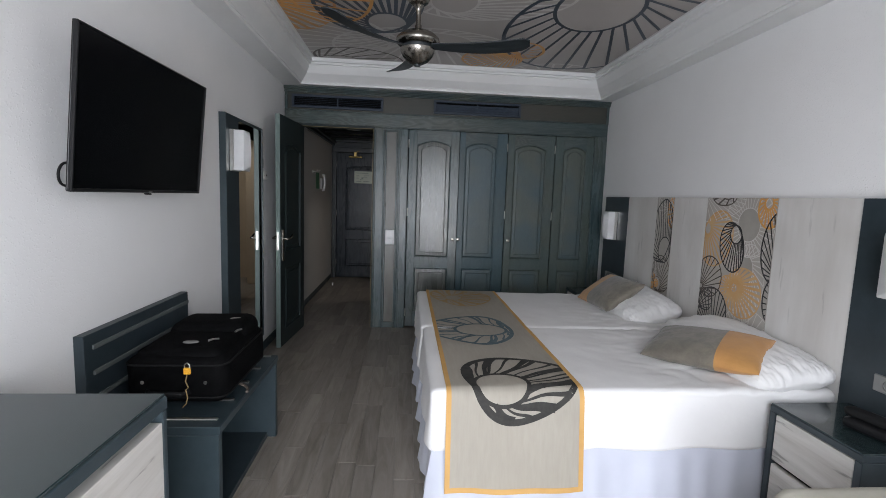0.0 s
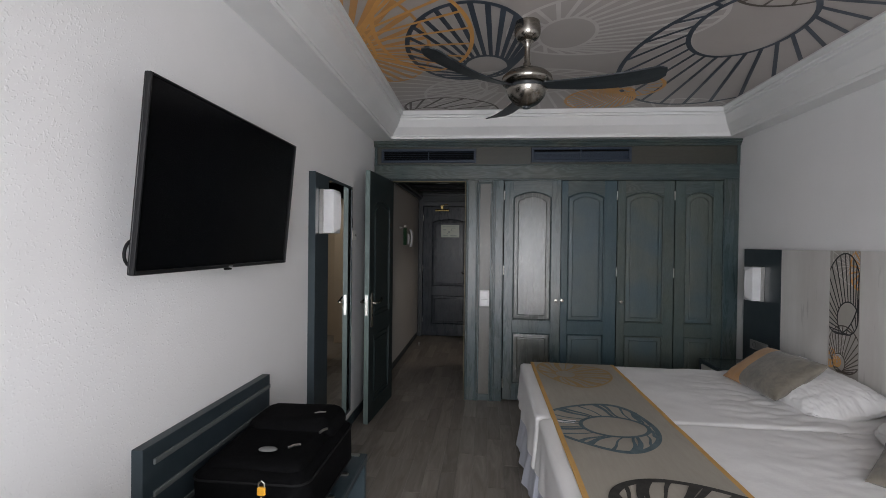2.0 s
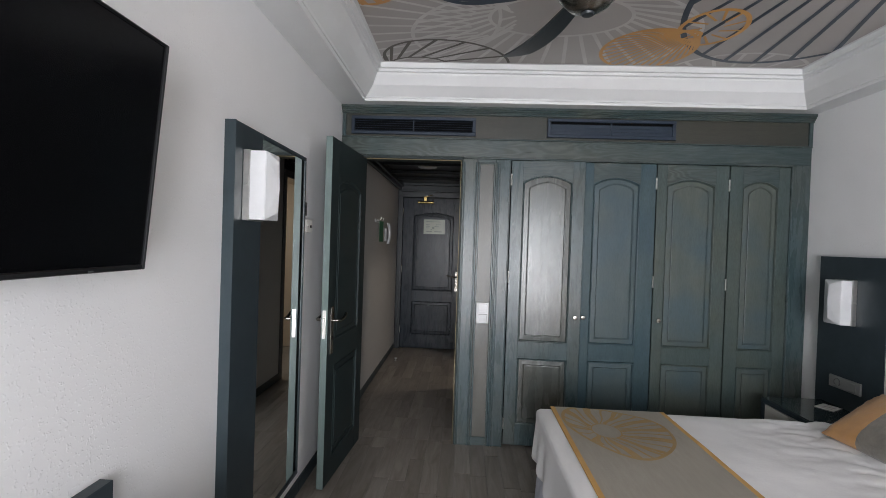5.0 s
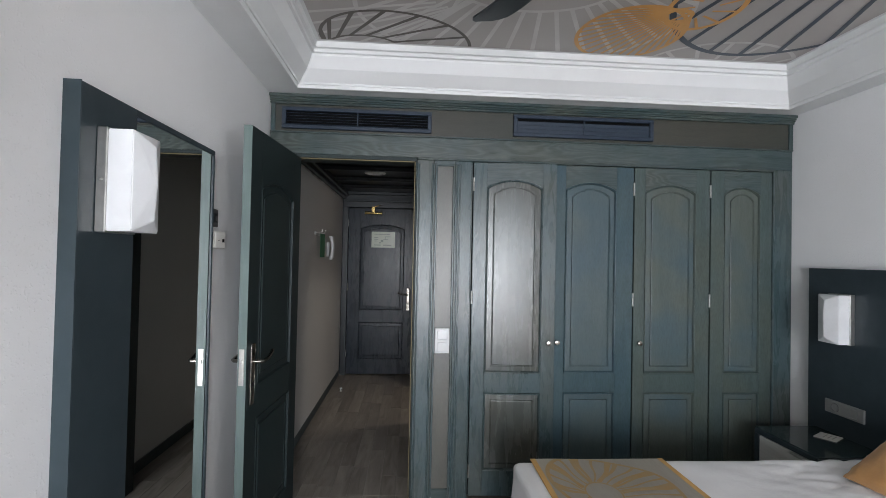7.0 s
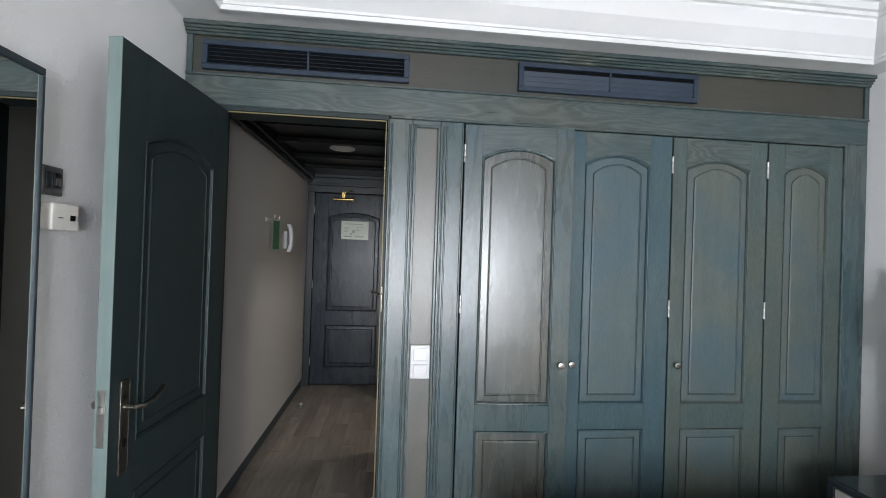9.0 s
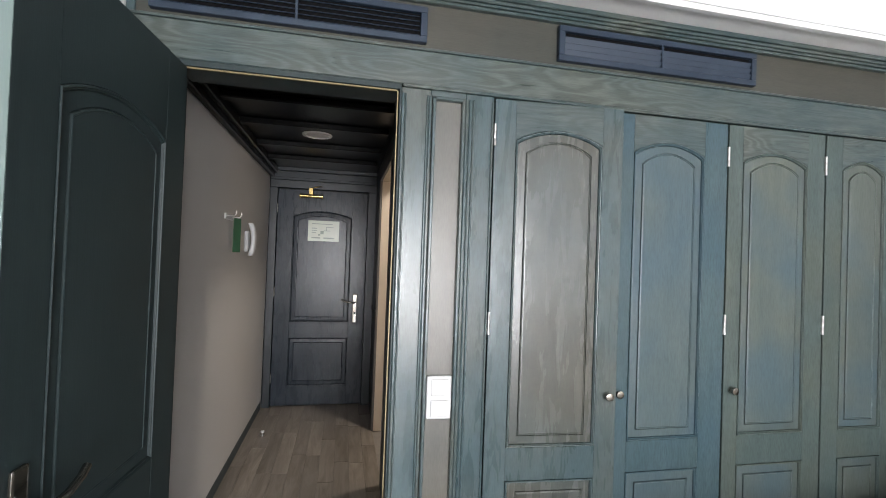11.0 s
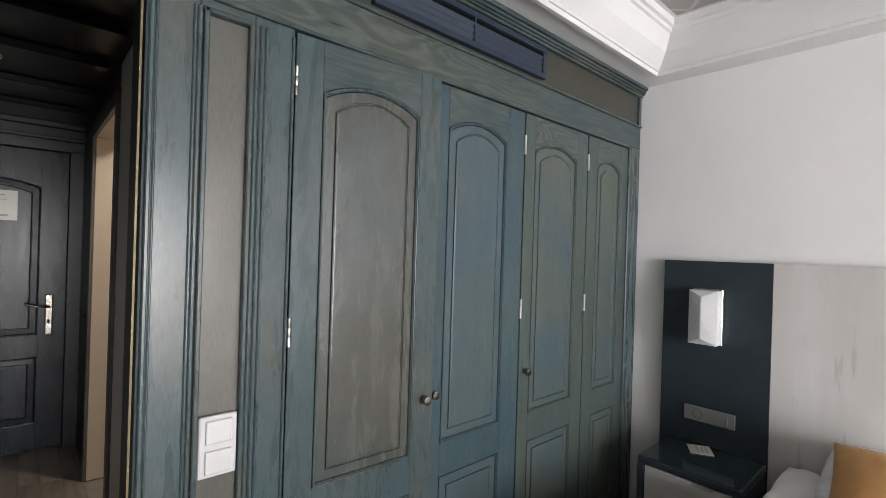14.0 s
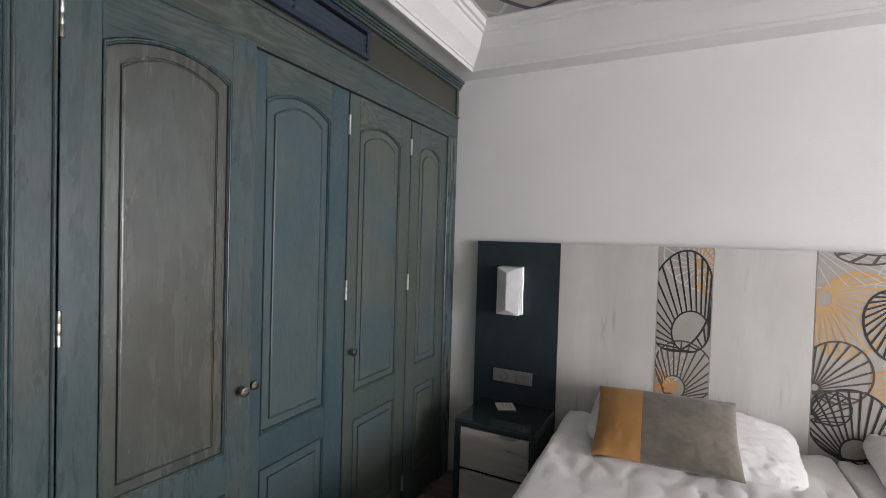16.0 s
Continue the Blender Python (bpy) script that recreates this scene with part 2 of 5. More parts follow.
GRAIN = (9, 9, 0.55)
GRAIN_X = (0.55, 9, 9)
M = dict(
    wall=stucco("white_stucco", (0.8, 0.795, 0.79), 0.25),
    # the white stucco once more, its colour greyed for the hall's shade
    wall_in_shade=stucco("shaded_white_stucco", (0.47, 0.46, 0.445), 0.12),
    cove=mat("white_gloss_paint", (0.7084, 0.7084, 0.6992), (0.6716, 0.6716, 0.6624), rough=0.4, scale=2, bump=0.05, bump_scale=40),
    print_base=mat("ceiling_vinyl", (0.39, 0.358, 0.335), (0.42, 0.386, 0.362), rough=0.42, scale=1.2),
    teal=mat("teal_stained_oak", (0.0387, 0.0638, 0.0689), (0.059, 0.0867, 0.0907), rough=0.28, scale=4.5, stretch=(5, 5, 0.8), bump=0.035, bump_scale=30, c3=(0.0774, 0.085, 0.0731), patch=0.75, rough_var=0.07, coat=0.0, distort=0.5, spread=0.22, spec=0.36, pores=0.22),
    teal_blue=mat("blue_teal_stained_oak", (0.0414, 0.068, 0.0741), (0.0598, 0.0907, 0.0975), rough=0.3, scale=4.5, stretch=(5, 5, 0.8), bump=0.035, bump_scale=30, c3=(0.035, 0.0697, 0.0913), patch=0.65, rough_var=0.07, coat=0.0, distort=0.5, spread=0.22, spec=0.3, pores=0.22),
    teal_green=mat("green_teal_stained_oak", (0.0507, 0.0722, 0.0689), (0.0705, 0.0941, 0.0882), rough=0.34, scale=4.5, stretch=(5, 5, 0.8), bump=0.035, bump_scale=30, c3=(0.074, 0.084, 0.0664), patch=0.75, rough_var=0.07, coat=0.0, distort=0.5, spread=0.22, spec=0.3, pores=0.22),
    teal_x=mat("teal_stained_oak_across", (0.0334, 0.0536, 0.0556), (0.0607, 0.0808, 0.0789), rough=0.3, scale=6, stretch=GRAIN_X, bump=0.035, bump_scale=30, c3=(0.0704, 0.0774, 0.0647), patch=0.7, rough_var=0.07, coat=0, distort=1.6, spread=0.12, spec=0.4, pores=0.22, figure=0.85),
    panel=mat("greyed_oak_panel", (0.056, 0.0575, 0.0475), (0.079, 0.0785, 0.0645), rough=0.27, scale=4.5, stretch=(5, 5, 0.8), bump=0.0, bump_scale=30, c3=(0.051, 0.0731, 0.0782), patch=0.5, rough_var=0.06, coat=0, distort=0.5, spread=0.22, spec=0.55, pores=0.1),
    panel_blue=mat("blue_oak_panel", (0.0526, 0.0765, 0.0798), (0.0705, 0.0944, 0.0948), rough=0.38, scale=4.5, stretch=(5, 5, 0.8), bump=0.02, bump_scale=30, c3=(0.0395, 0.0782, 0.1059), patch=0.7, rough_var=0.07, coat=0.0, distort=0.5, spread=0.22, spec=0.36, pores=0.12),
    panel_green=mat("green_oak_panel", (0.0679, 0.0823, 0.0714), (0.087, 0.1008, 0.0865), rough=0.38, scale=4.5, stretch=(5, 5, 0.8), bump=0.02, bump_scale=30, c3=(0.0452, 0.079, 0.0974), patch=0.8, rough_var=0.07, coat=0.0, distort=0.5, spread=0.22, spec=0.36, pores=0.12),
    panel_strip=mat("greyed_oak_strip", (0.0846, 0.081, 0.0675), (0.1067, 0.1008, 0.0828), rough=0.34, scale=4.5, stretch=(5, 5, 0.8), bump=0.02, bump_scale=30, c3=(0.0653, 0.072, 0.0702), patch=0.4, rough_var=0.07, coat=0.0, distort=0.5, spread=0.22, spec=0.42, pores=0.12),
    frieze=mat("greyed_oak_frieze", (0.045, 0.044, 0.0353), (0.0558, 0.0537, 0.043), rough=0.4, scale=4.5, stretch=GRAIN_X, bump=0.035, bump_scale=30, c3=(0.0351, 0.0422, 0.0378), patch=0.5, rough_var=0.07, coat=0.0, distort=0.5, spread=0.22, spec=0.35, pores=0.14),
    teal_dark=mat("dark_teal_paint", (0.0145, 0.024, 0.025), (0.019, 0.03, 0.031), rough=0.5, scale=7, stretch=GRAIN, bump=0.05, bump_scale=30, c3=(0.013, 0.021, 0.022), patch=0.5, rough_var=0.05, distort=0.5, spread=0.14, spec=0.28),
    edge_grey=mat("grey_green_edge", (0.12, 0.165, 0.155), (0.15, 0.195, 0.185), rough=0.5, scale=7, stretch=GRAIN, bump=0.07, bump_scale=30, c3=(0.13, 0.17, 0.16), patch=0.4, rough_var=0.05, coat=0, distort=0.5, spread=0.14),
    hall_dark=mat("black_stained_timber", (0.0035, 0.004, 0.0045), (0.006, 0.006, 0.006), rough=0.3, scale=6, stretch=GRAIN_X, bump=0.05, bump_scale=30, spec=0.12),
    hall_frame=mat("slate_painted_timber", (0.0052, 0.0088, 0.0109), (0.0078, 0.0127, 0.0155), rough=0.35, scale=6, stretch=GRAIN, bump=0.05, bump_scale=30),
    entry=mat("dark_slate_oak", (0.0066, 0.011, 0.0166), (0.0122, 0.0188, 0.0267), rough=0.28, scale=6, stretch=(5, 5, 0.8), bump=0.035, bump_scale=30, c3=(0.0094, 0.0143, 0.0211), patch=0.5, rough_var=0.07, coat=0, distort=0.8, spread=0.22, spec=0.32, pores=0.1),
    vent=mat("blue_grey_enamel", (0.018, 0.029, 0.047), (0.022, 0.034, 0.053), rough=0.45, scale=10, spec=0.35),
    # near-black colour that stands for the shade inside gaps and hollows
    void=mat("hollow_shade", (0.003, 0.003, 0.0035), rough=0.9, spec=0.1),
    slate=mat("slate_laminate", (0.022, 0.033, 0.04), (0.028, 0.04, 0.048), rough=0.42, scale=14, bump=0.06, bump_scale=200),
    # the slate again, lightened in its colour for faces that catch the light
    slate_lit=mat("slate_laminate_lit", (0.027, 0.042, 0.05), (0.034, 0.05, 0.058), rough=0.4, scale=14, bump=0.06, bump_scale=200),
    edge_band=mat("grey_edge_band", (0.1, 0.11, 0.11), rough=0.45),
    whitewash=mat("whitewashed_oak", (0.53, 0.51, 0.482), (0.665, 0.652, 0.63), rough=0.5, scale=1.7, stretch=(3.0, 3.0, 0.5), bump=0.02, bump_scale=30, c3=(0.52, 0.497, 0.465), patch=0.55, spread=0.2, distort=0.2, crack=0.2),
    whitewash_x=mat("whitewashed_oak_across", (0.44, 0.415, 0.38), (0.655, 0.638, 0.605), rough=0.5, scale=3.0, stretch=(6, 0.5, 6), bump=0.08, bump_scale=30, c3=(0.55, 0.528, 0.495), patch=0.5, spread=0.2, distort=0.8, crack=0.5),
    print_panel=mat("taupe_print", (0.38, 0.355, 0.32), (0.41, 0.385, 0.35), rough=0.45, scale=3),
    ink_black=mat("charcoal_ink", (0.03, 0.03, 0.032), rough=0.5),
    ink_blue=mat("slate_blue_ink", (0.042, 0.055, 0.075), rough=0.42),
    ink_brown=mat("brown_ink", (0.085, 0.07, 0.058), rough=0.5),
    ink_orange=mat("orange_ink", (0.62, 0.31, 0.085), (0.66, 0.34, 0.1), rough=0.45),
    ink_orange_dim=mat("orange_ink_soft", (0.5, 0.25, 0.08), (0.55, 0.28, 0.09), rough=0.42),
    ink_pale=mat("pale_ink", (0.52, 0.495, 0.47), rough=0.45),
    ink_grey=mat("taupe_ink", (0.32, 0.3, 0.27), rough=0.5),
    ink_orange_pale=mat("orange_ink_faded", (0.55, 0.36, 0.18), (0.58, 0.33, 0.13), rough=0.45, scale=9),
    plank=mat("grey_oak_tile", (0.165, 0.143, 0.12), (0.3, 0.268, 0.236), rough=0.4, scale=3.0, stretch=(7, 0.9, 1), bump=0.06, bump_scale=16, c3=(0.25, 0.225, 0.2), patch=0.45, vary=0.19, rough_var=0.08, spread=0.17, distort=0.7),
    grout=mat("pale_grout", (0.3, 0.28, 0.26), rough=0.85, scale=20),
    cotton=mat("white_cotton", (0.8, 0.79, 0.785), (0.77, 0.76, 0.755), rough=0.85, scale=3, bump=0.55, bump_scale=13, sheen=0.1),
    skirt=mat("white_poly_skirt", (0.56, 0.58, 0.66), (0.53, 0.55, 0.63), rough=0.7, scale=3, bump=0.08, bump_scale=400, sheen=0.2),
    linen=mat("beige_linen", (0.33, 0.302, 0.255), (0.385, 0.355, 0.303), rough=0.85, scale=6, stretch=(10, 1.5, 1.5), bump=0.3, bump_scale=90, spread=0.28, c3=(0.31, 0.28, 0.235), patch=0.4),
    mustard=mat("mustard_velvet", (0.4136, 0.1991, 0.0576), (0.4752, 0.2356, 0.072), rough=0.78, scale=9, bump=0.25, bump_scale=70, sheen=0.25, c3=(0.43, 0.24, 0.07), patch=0.35),
    trim_orange=mat("orange_binding", (0.52, 0.3, 0.095), (0.57, 0.335, 0.11), rough=0.75, scale=9, bump=0.15, bump_scale=300),
    grey_velvet=mat("grey_velvet", (0.1214, 0.1075, 0.0851), (0.1996, 0.1754, 0.1369), rough=0.72, scale=16, bump=0.4, bump_scale=60, sheen=0.35, c3=(0.1021, 0.0894, 0.0703), patch=0.6, distort=0.8),
    ink_teal_cloth=mat("dusty_blue_print", (0.075, 0.115, 0.132), (0.11, 0.15, 0.168), rough=0.85, scale=30),
    ink_black_cloth=mat("black_print", (0.024, 0.023, 0.021), (0.04, 0.038, 0.034), rough=0.8, scale=30),
    ink_orange_cloth=mat("ochre_print", (0.4, 0.255, 0.1), (0.37, 0.27, 0.14), rough=0.85, scale=24),
    nickel=mat("brushed_nickel", (0.3, 0.28, 0.25), (0.36, 0.335, 0.3), rough=0.24, metal=1, scale=30, stretch=(1, 1, 9)),
    steel=mat("satin_steel", (0.5, 0.49, 0.47), rough=0.3, metal=1, scale=30),
    brass=mat("polished_brass", (0.72, 0.52, 0.2), rough=0.25, metal=1),
    brass_trim=mat("dull_brass_strip", (0.13, 0.105, 0.05), rough=0.5, metal=0.4),
    fan_black=mat("black_blade", (0.017, 0.021, 0.024), (0.026, 0.032, 0.036), rough=0.4, scale=8, stretch=(0.6, 7, 7), bump=0.1, bump_scale=30),
    tv_frame=mat("black_gloss_plastic", (0.009, 0.009, 0.01), rough=0.3, spec=0.35),
    tv_screen=mat("tv_screen", (0.0025, 0.0025, 0.003), rough=0.16, spec=0.12),
    black_cloth=mat("black_nylon", (0.0025, 0.0025, 0.0028), (0.0045, 0.0045, 0.005), rough=0.8, scale=40, bump=0.2, bump_scale=600, spec=0.06),
    black_rubber=mat("black_rubber", (0.006, 0.006, 0.0065), rough=0.6, spec=0.25),
    white_plastic=mat("white_plastic", (0.471, 0.471, 0.467), rough=0.3, scale=4),
    cream_plastic=mat("cream_plastic", (0.7, 0.68, 0.63), rough=0.4, scale=4),
    grey_plastic=mat("grey_switch_plate", (0.2, 0.2, 0.195), rough=0.4, scale=6),
    opal=mat("opal_acrylic", (0.607, 0.611, 0.615), rough=0.35),
    cream=mat("cream_lacquer", (0.62, 0.54, 0.44), (0.66, 0.58, 0.48), rough=0.45, scale=3),
    casing=mat("dark_grey_casing", (0.09, 0.088, 0.088), (0.11, 0.108, 0.106), rough=0.45, scale=5, stretch=GRAIN),
    paper=mat("pale_paper", (0.62, 0.6, 0.56), rough=0.7, scale=8),
    plan=mat("evacuation_plan_sheet", (0.5, 0.54, 0.42), (0.55, 0.58, 0.46), rough=0.25, scale=5),
    ink_plan=mat("green_grey_lines", (0.2, 0.24, 0.18), rough=0.5),
    green_card=mat("green_card", (0.0120, 0.0770, 0.0385), rough=0.4),
    amber=mat("amber_padlock", (0.85, 0.42, 0.04), rough=0.35),
    straw=mat("straw_cord", (0.2800, 0.1960, 0.0840), rough=0.8),
    beige_cloth=mat("beige_upholstery", (0.42, 0.4, 0.34), (0.47, 0.45, 0.385), rough=0.85, scale=8, bump=0.25, bump_scale=350),
    spot_lens=mat("frosted_lens", (0.5, 0.5, 0.49), rough=0.35),
    alu=mat("white_aluminium", (0.7, 0.7, 0.7), rough=0.4),
)


def glass(name, tint=(1, 1, 1), rough=0.0):
    m = bpy.data.materials.new(name)
    m.use_nodes = True
    b = m.node_tree.nodes["Principled BSDF"]
    b.inputs["Base Color"].default_value = (*tint, 1)
    b.inputs["Roughness"].default_value = rough
    b.inputs["Transmission Weight"].default_value = 1.0
    b.inputs["IOR"].default_value = 1.5
    return m


M["glass"] = glass("clear_glass")
M["mirror"] = mat("silvered_mirror", (0.86, 0.88, 0.87), (0.86, 0.88, 0.87), rough=0.01, metal=1)
M["glass_top"] = mat("glass_over_slate", (0.02, 0.033, 0.035), rough=0.07, coat=0.3, spec=0.45)


# ---- building helpers ----
def box(bm, lo, hi, bevel=0.0, seg=1):
    """A box between two corners, with its edges eased."""
    vs = [bm.verts.new((x, y, z)) for x in (lo[0], hi[0]) for y in (lo[1], hi[1]) for z in (lo[2], hi[2])]
    fs = [bm.faces.new([vs[i] for i in q]) for q in ((0, 1, 3, 2), (4, 6, 7, 5), (0, 4, 5, 1), (2, 3, 7, 6), (0, 2, 6, 4), (1, 5, 7, 3))]
    if bevel:
        es = list({e for f in fs for e in f.edges})
        bmesh.ops.bevel(bm, geom=es, offset=bevel, segments=seg, affect="EDGES", profile=0.5)
    return bm


def B(*boxes, bevel=0.0, seg=1):
    bm = bmesh.new()
    for lo, hi in boxes:
        box(bm, lo, hi, bevel, seg)
    return bm


def lathe(profile, n=40, centre=(0, 0, 0)):
    """A turned body round the z axis from (radius, height) pairs."""
    bm = bmesh.new()
    rings = []
    for r, z in profile:
        if r < 1e-5:
            rings.append([bm.verts.new((centre[0], centre[1], centre[2] + z))])
        else:
            rings.append([bm.verts.new((centre[0] + r * math.cos(2 * math.pi * i / n), centre[1] + r * math.sin(2 * math.pi * i / n), centre[2] + z)) for i in range(n)])
    for a, b in zip(rings, rings[1:]):
        for i in range(n):
            j = (i + 1) % n
            if len(a) == 1:
                bm.faces.new((a[0], b[j], b[i]))
            elif len(b) == 1:
                bm.faces.new((a[i], a[j], b[0]))
            else:
                bm.faces.new((a[i], a[j], b[j], b[i]))
    return bm


def tube(points, r, n=10):
    """A round bar along a line of points."""
    bm = bmesh.new()
    pts = [Vector(p) for p in points]
    rings = []
    for i, p in enumerate(pts):
        d = (pts[min(i + 1, len(pts) - 1)] - pts[max(i - 1, 0)]).normalized()
        u = d.orthogonal().normalized() if i == 0 else (prev - d * prev.dot(d)).normalized()
        prev = u
        w = d.cross(u)
        rings.append([bm.verts.new(p + r * (math.cos(2 * math.pi * k / n) * u + math.sin(2 * math.pi * k / n) * w)) for k in range(n)])
    for a, b in zip(rings, rings[1:]):
        for k in range(n):
            bm.faces.new((a[k], a[(k + 1) % n], b[(k + 1) % n], b[k]))
    bm.faces.new(rings[0][::-1])
    bm.faces.new(rings[-1])
    return bm


def soft_box(lo, hi, r, cuts=10):
    """A cushion-like box with well rounded edges and a dense skin."""
    bm = B((lo, hi))
    bmesh.ops.subdivide_edges(bm, edges=bm.edges[:], cuts=cuts, use_grid_fill=True)
    lo2, hi2 = Vector(lo) + Vector((r, r, r)), Vector(hi) - Vector((r, r, r))
    for v in bm.verts:
        q = Vector([min(max(v.co[i], lo2[i]), hi2[i]) for i in range(3)])
        d = v.co - q
        if d.length > 1e-6:
            m = max(abs(c) for c in d)
            v.co = q + d.normalized() * r if d.length > r * 0.2 or m > 0 else v.co
    return bm


def swept(profile, loop, closed=False):
    """A moulding: (out, up) profile pairs along corner points, each given as (x, y, sx, sy), where (sx, sy) is the way out at that corner."""
    bm = bmesh.new()
    rows = [[bm.verts.new((x + o * sx, y + o * sy, u)) for o, u in profile] for x, y, sx, sy in loop]
    pairs = list(zip(rows, rows[1:])) + ([(rows[-1], rows[0])] if closed else [])
    for a, b in pairs:
        for i in range(len(profile) - 1):
            bm.faces.new((a[i], b[i], b[i + 1], a[i + 1]))
    return bm


def finish(bm, smooth):
    bmesh.ops.recalc_face_normals(bm, faces=bm.faces)
    for f in bm.faces:
        f.smooth = smooth


def part(name, bm, material, parent=None, label="", m=None, smooth=False, kind=""):
    """Links a bmesh as one mesh object, under a thing or a part."""
    finish(bm, smooth)
    me = bpy.data.meshes.new(name)
    bm.to_mesh(me)
    bm.free()
    me.materials.append(M[material])
    if smooth:
        me.set_sharp_from_angle(angle=radians(40))
    ob = new(name, me)
    if parent:
        ob.parent = parent
    if m is not None:
        ob.matrix_basis = m
    return tagged(ob, label, kind=kind)


def thing(name, label, category, loc=(0, 0, 0), rz=0, group="", kind="", rx=0, ry=0):
    ob = new(name)
    ob.empty_display_size = 0.1
    ob.matrix_basis = pose(*loc, rx, ry, rz)
    return tagged(ob, label, category, group, kind)


def structure(name, bm, material, label, category, smooth=False):
    return tagged(part(name, bm, material, smooth=smooth), label, category, kind="structure")

# ---- the room ----
XL, XR, YW, YB, ZW = -0.99, 2.28, 5.025, -1.0, 2.395
Y_HALL = 7.944       # plane of the entrance door
X_HALL = -0.005      # right-hand wall of the hall
T = 0.14

structure("wall_left", B(((XL - T, YB - T, 0), (XL, Y_HALL + 0.2, 2.7))), "wall", "white stuccoed wall with a trowelled relief", "wall")
structure("wall_right", B(((XR, YB - T, 0), (XR + T, YW + 0.75, 2.7))), "wall", "white stuccoed wall above the headboard", "wall")
# back wall, with the terrace window's opening
WX0, WX1, WZ1 = -0.6, 1.2, 2.2
structure("wall_back", B(((XL, YB - T, 0), (WX0, YB, 2.7)), ((WX1, YB - T, 0), (XR, YB, 2.7)), ((WX0, YB - T, WZ1), (WX1, YB, 2.7))),
          "wall", "white plastered wall round the terrace window", "wall")
win = thing("window_1", "white-framed glazed terrace door letting in daylight", "window", (0, YB - 0.1, 0), kind="structure")
for x0, x1 in ((WX0, WX0 + 0.06), (WX1 - 0.06, WX1), (0.27, 0.33)):
    part("window_frame", B(((x0, -0.02, 0.02), (x1, 0.03, WZ1)), bevel=0.004), "alu", win)
for z0, z1 in ((0.02, 0.09), (WZ1 - 0.06, WZ1)):
    part("window_frame", B(((WX0 + 0.06, -0.02, z0), (WX1 - 0.06, 0.03, z1)), bevel=0.004), "alu", win)
for x0, x1 in ((WX0 + 0.06, 0.27), (0.33, WX1 - 0.06)):
    g = part("pane", B(((x0, 0, 0.09), (x1, 0.006, WZ1 - 0.06))), "glass", win)
    g.visible_shadow = False

# soffit, cove and printed ceiling
IN1, IN2, ZP = 0.175, 0.325, 2.6
def ring(o):
    x0, x1, y1 = XL + 0.015, XR + 0.015, YW + 0.025
    return [(x0 + o, YB + o, 1, 1), (x1 - o, YB + o, -1, 1), (x1 - o, y1 - o, -1, -1), (x0 + o, y1 - o, 1, -1)]
structure("ceiling_soffit", swept([(-0.03, ZW), (IN1 - 0.012, ZW)], ring(0), True), "cove", "flat white painted soffit round the ceiling tray", "ceiling")
structure("ceiling_cove", swept([(IN1 - 0.012, ZW), (IN1 - 0.012, ZW - 0.012), (IN1 + 0.004, ZW - 0.012), (IN1 + 0.008, ZW + 0.006), (IN1 + 0.016, ZW + 0.006),
                                 (IN1 + 0.02, ZW + 0.016), (IN1 + 0.07, ZW + 0.075), (IN1 + 0.098, ZW + 0.135), (IN1 + 0.1, ZW + 0.146), (IN1 + 0.112, ZW + 0.15),
                                 (IN1 + 0.114, ZW + 0.166), (IN1 + 0.128, ZW + 0.17), (IN1 + 0.131, ZP - 0.004), (IN1 + 0.15, ZP - 0.004)], ring(0), True),
          "cove", "white gloss-painted coved cornice with stepped fillets", "cornice")
TX0, TX1, TY0, TY1 = XL + 0.015 + IN2, XR + 0.015 - IN2, YB + IN2, YW + 0.025 - IN2
ceiling = structure("ceiling", B(((XL, YB, ZP), (XR, YW + 0.02, ZP + 0.08))), "print_base", "taupe ceiling printed with wheels of spokes in blue, orange and white", "ceiling")


def wheel(outer, inner, n, w=0.016, rim=0.02, turn=0.0, part_of=(0.0, 1.0), fill=False, hub=True):
    """A flat printed wheel in (u, v): outer and inner ellipses (cu, cv, a, b, tilt in degrees), and spokes between them."""
    bm = bmesh.new()

    def at(e, a, grow=0.0):
        c, s, k = math.cos(radians(e[4])), math.sin(radians(e[4])), 2 * math.pi * a
        p, q = (e[2] + grow) * math.cos(k), (e[3] + grow) * math.sin(k)
        return Vector((e[0] + p * c - q * s, e[1] + p * s + q * c, 0))

    def band(e, width, z):
        k = 72
        r = [(bm.verts.new(at(e, i / k, -width / 2) + Vector((0, 0, z))), bm.verts.new(at(e, i / k, width / 2) + Vector((0, 0, z)))) for i in range(k)]
        for i in range(k):
            a, b = r[i], r[(i + 1) % k]
            bm.faces.new((a[0], b[0], b[1], a[1]))
    band(outer, rim, 0.0)
    if hub:
        band(inner, rim * 0.9, 0.00015)
    if fill:
        bm.faces.new([bm.verts.new(at(inner, i / 40) + Vector((0, 0, -0.0004))) for i in range(40)])
    for i in range(n):
        f = part_of[0] + (part_of[1] - part_of[0]) * (i + 0.5) / n + turn
        p, q = at(inner, f), at(outer, f)
        d = q - p
        if d.length < 0.01:
            continue
        s = d.normalized().cross(Vector((0, 0, 1))) * (w / 2)
        z = Vector((0, 0, 0.0003 + 0.00001 * i))
        bm.faces.new([bm.verts.new(c + z) for c in (p - s, p + s, q + s * 1.25, q - s * 1.25)])
    return bm


def clip(bm, u0, u1, v0, v1):
    for co, no in (((u0, 0, 0), (-1, 0, 0)), ((u1, 0, 0), (1, 0, 0)), ((0, v0, 0), (0, -1, 0)), ((0, v1, 0), (0, 1, 0))):
        bmesh.ops.bisect_plane(bm, geom=bm.verts[:] + bm.edges[:] + bm.faces[:], plane_co=co, plane_no=no, clear_outer=True)
    return bm


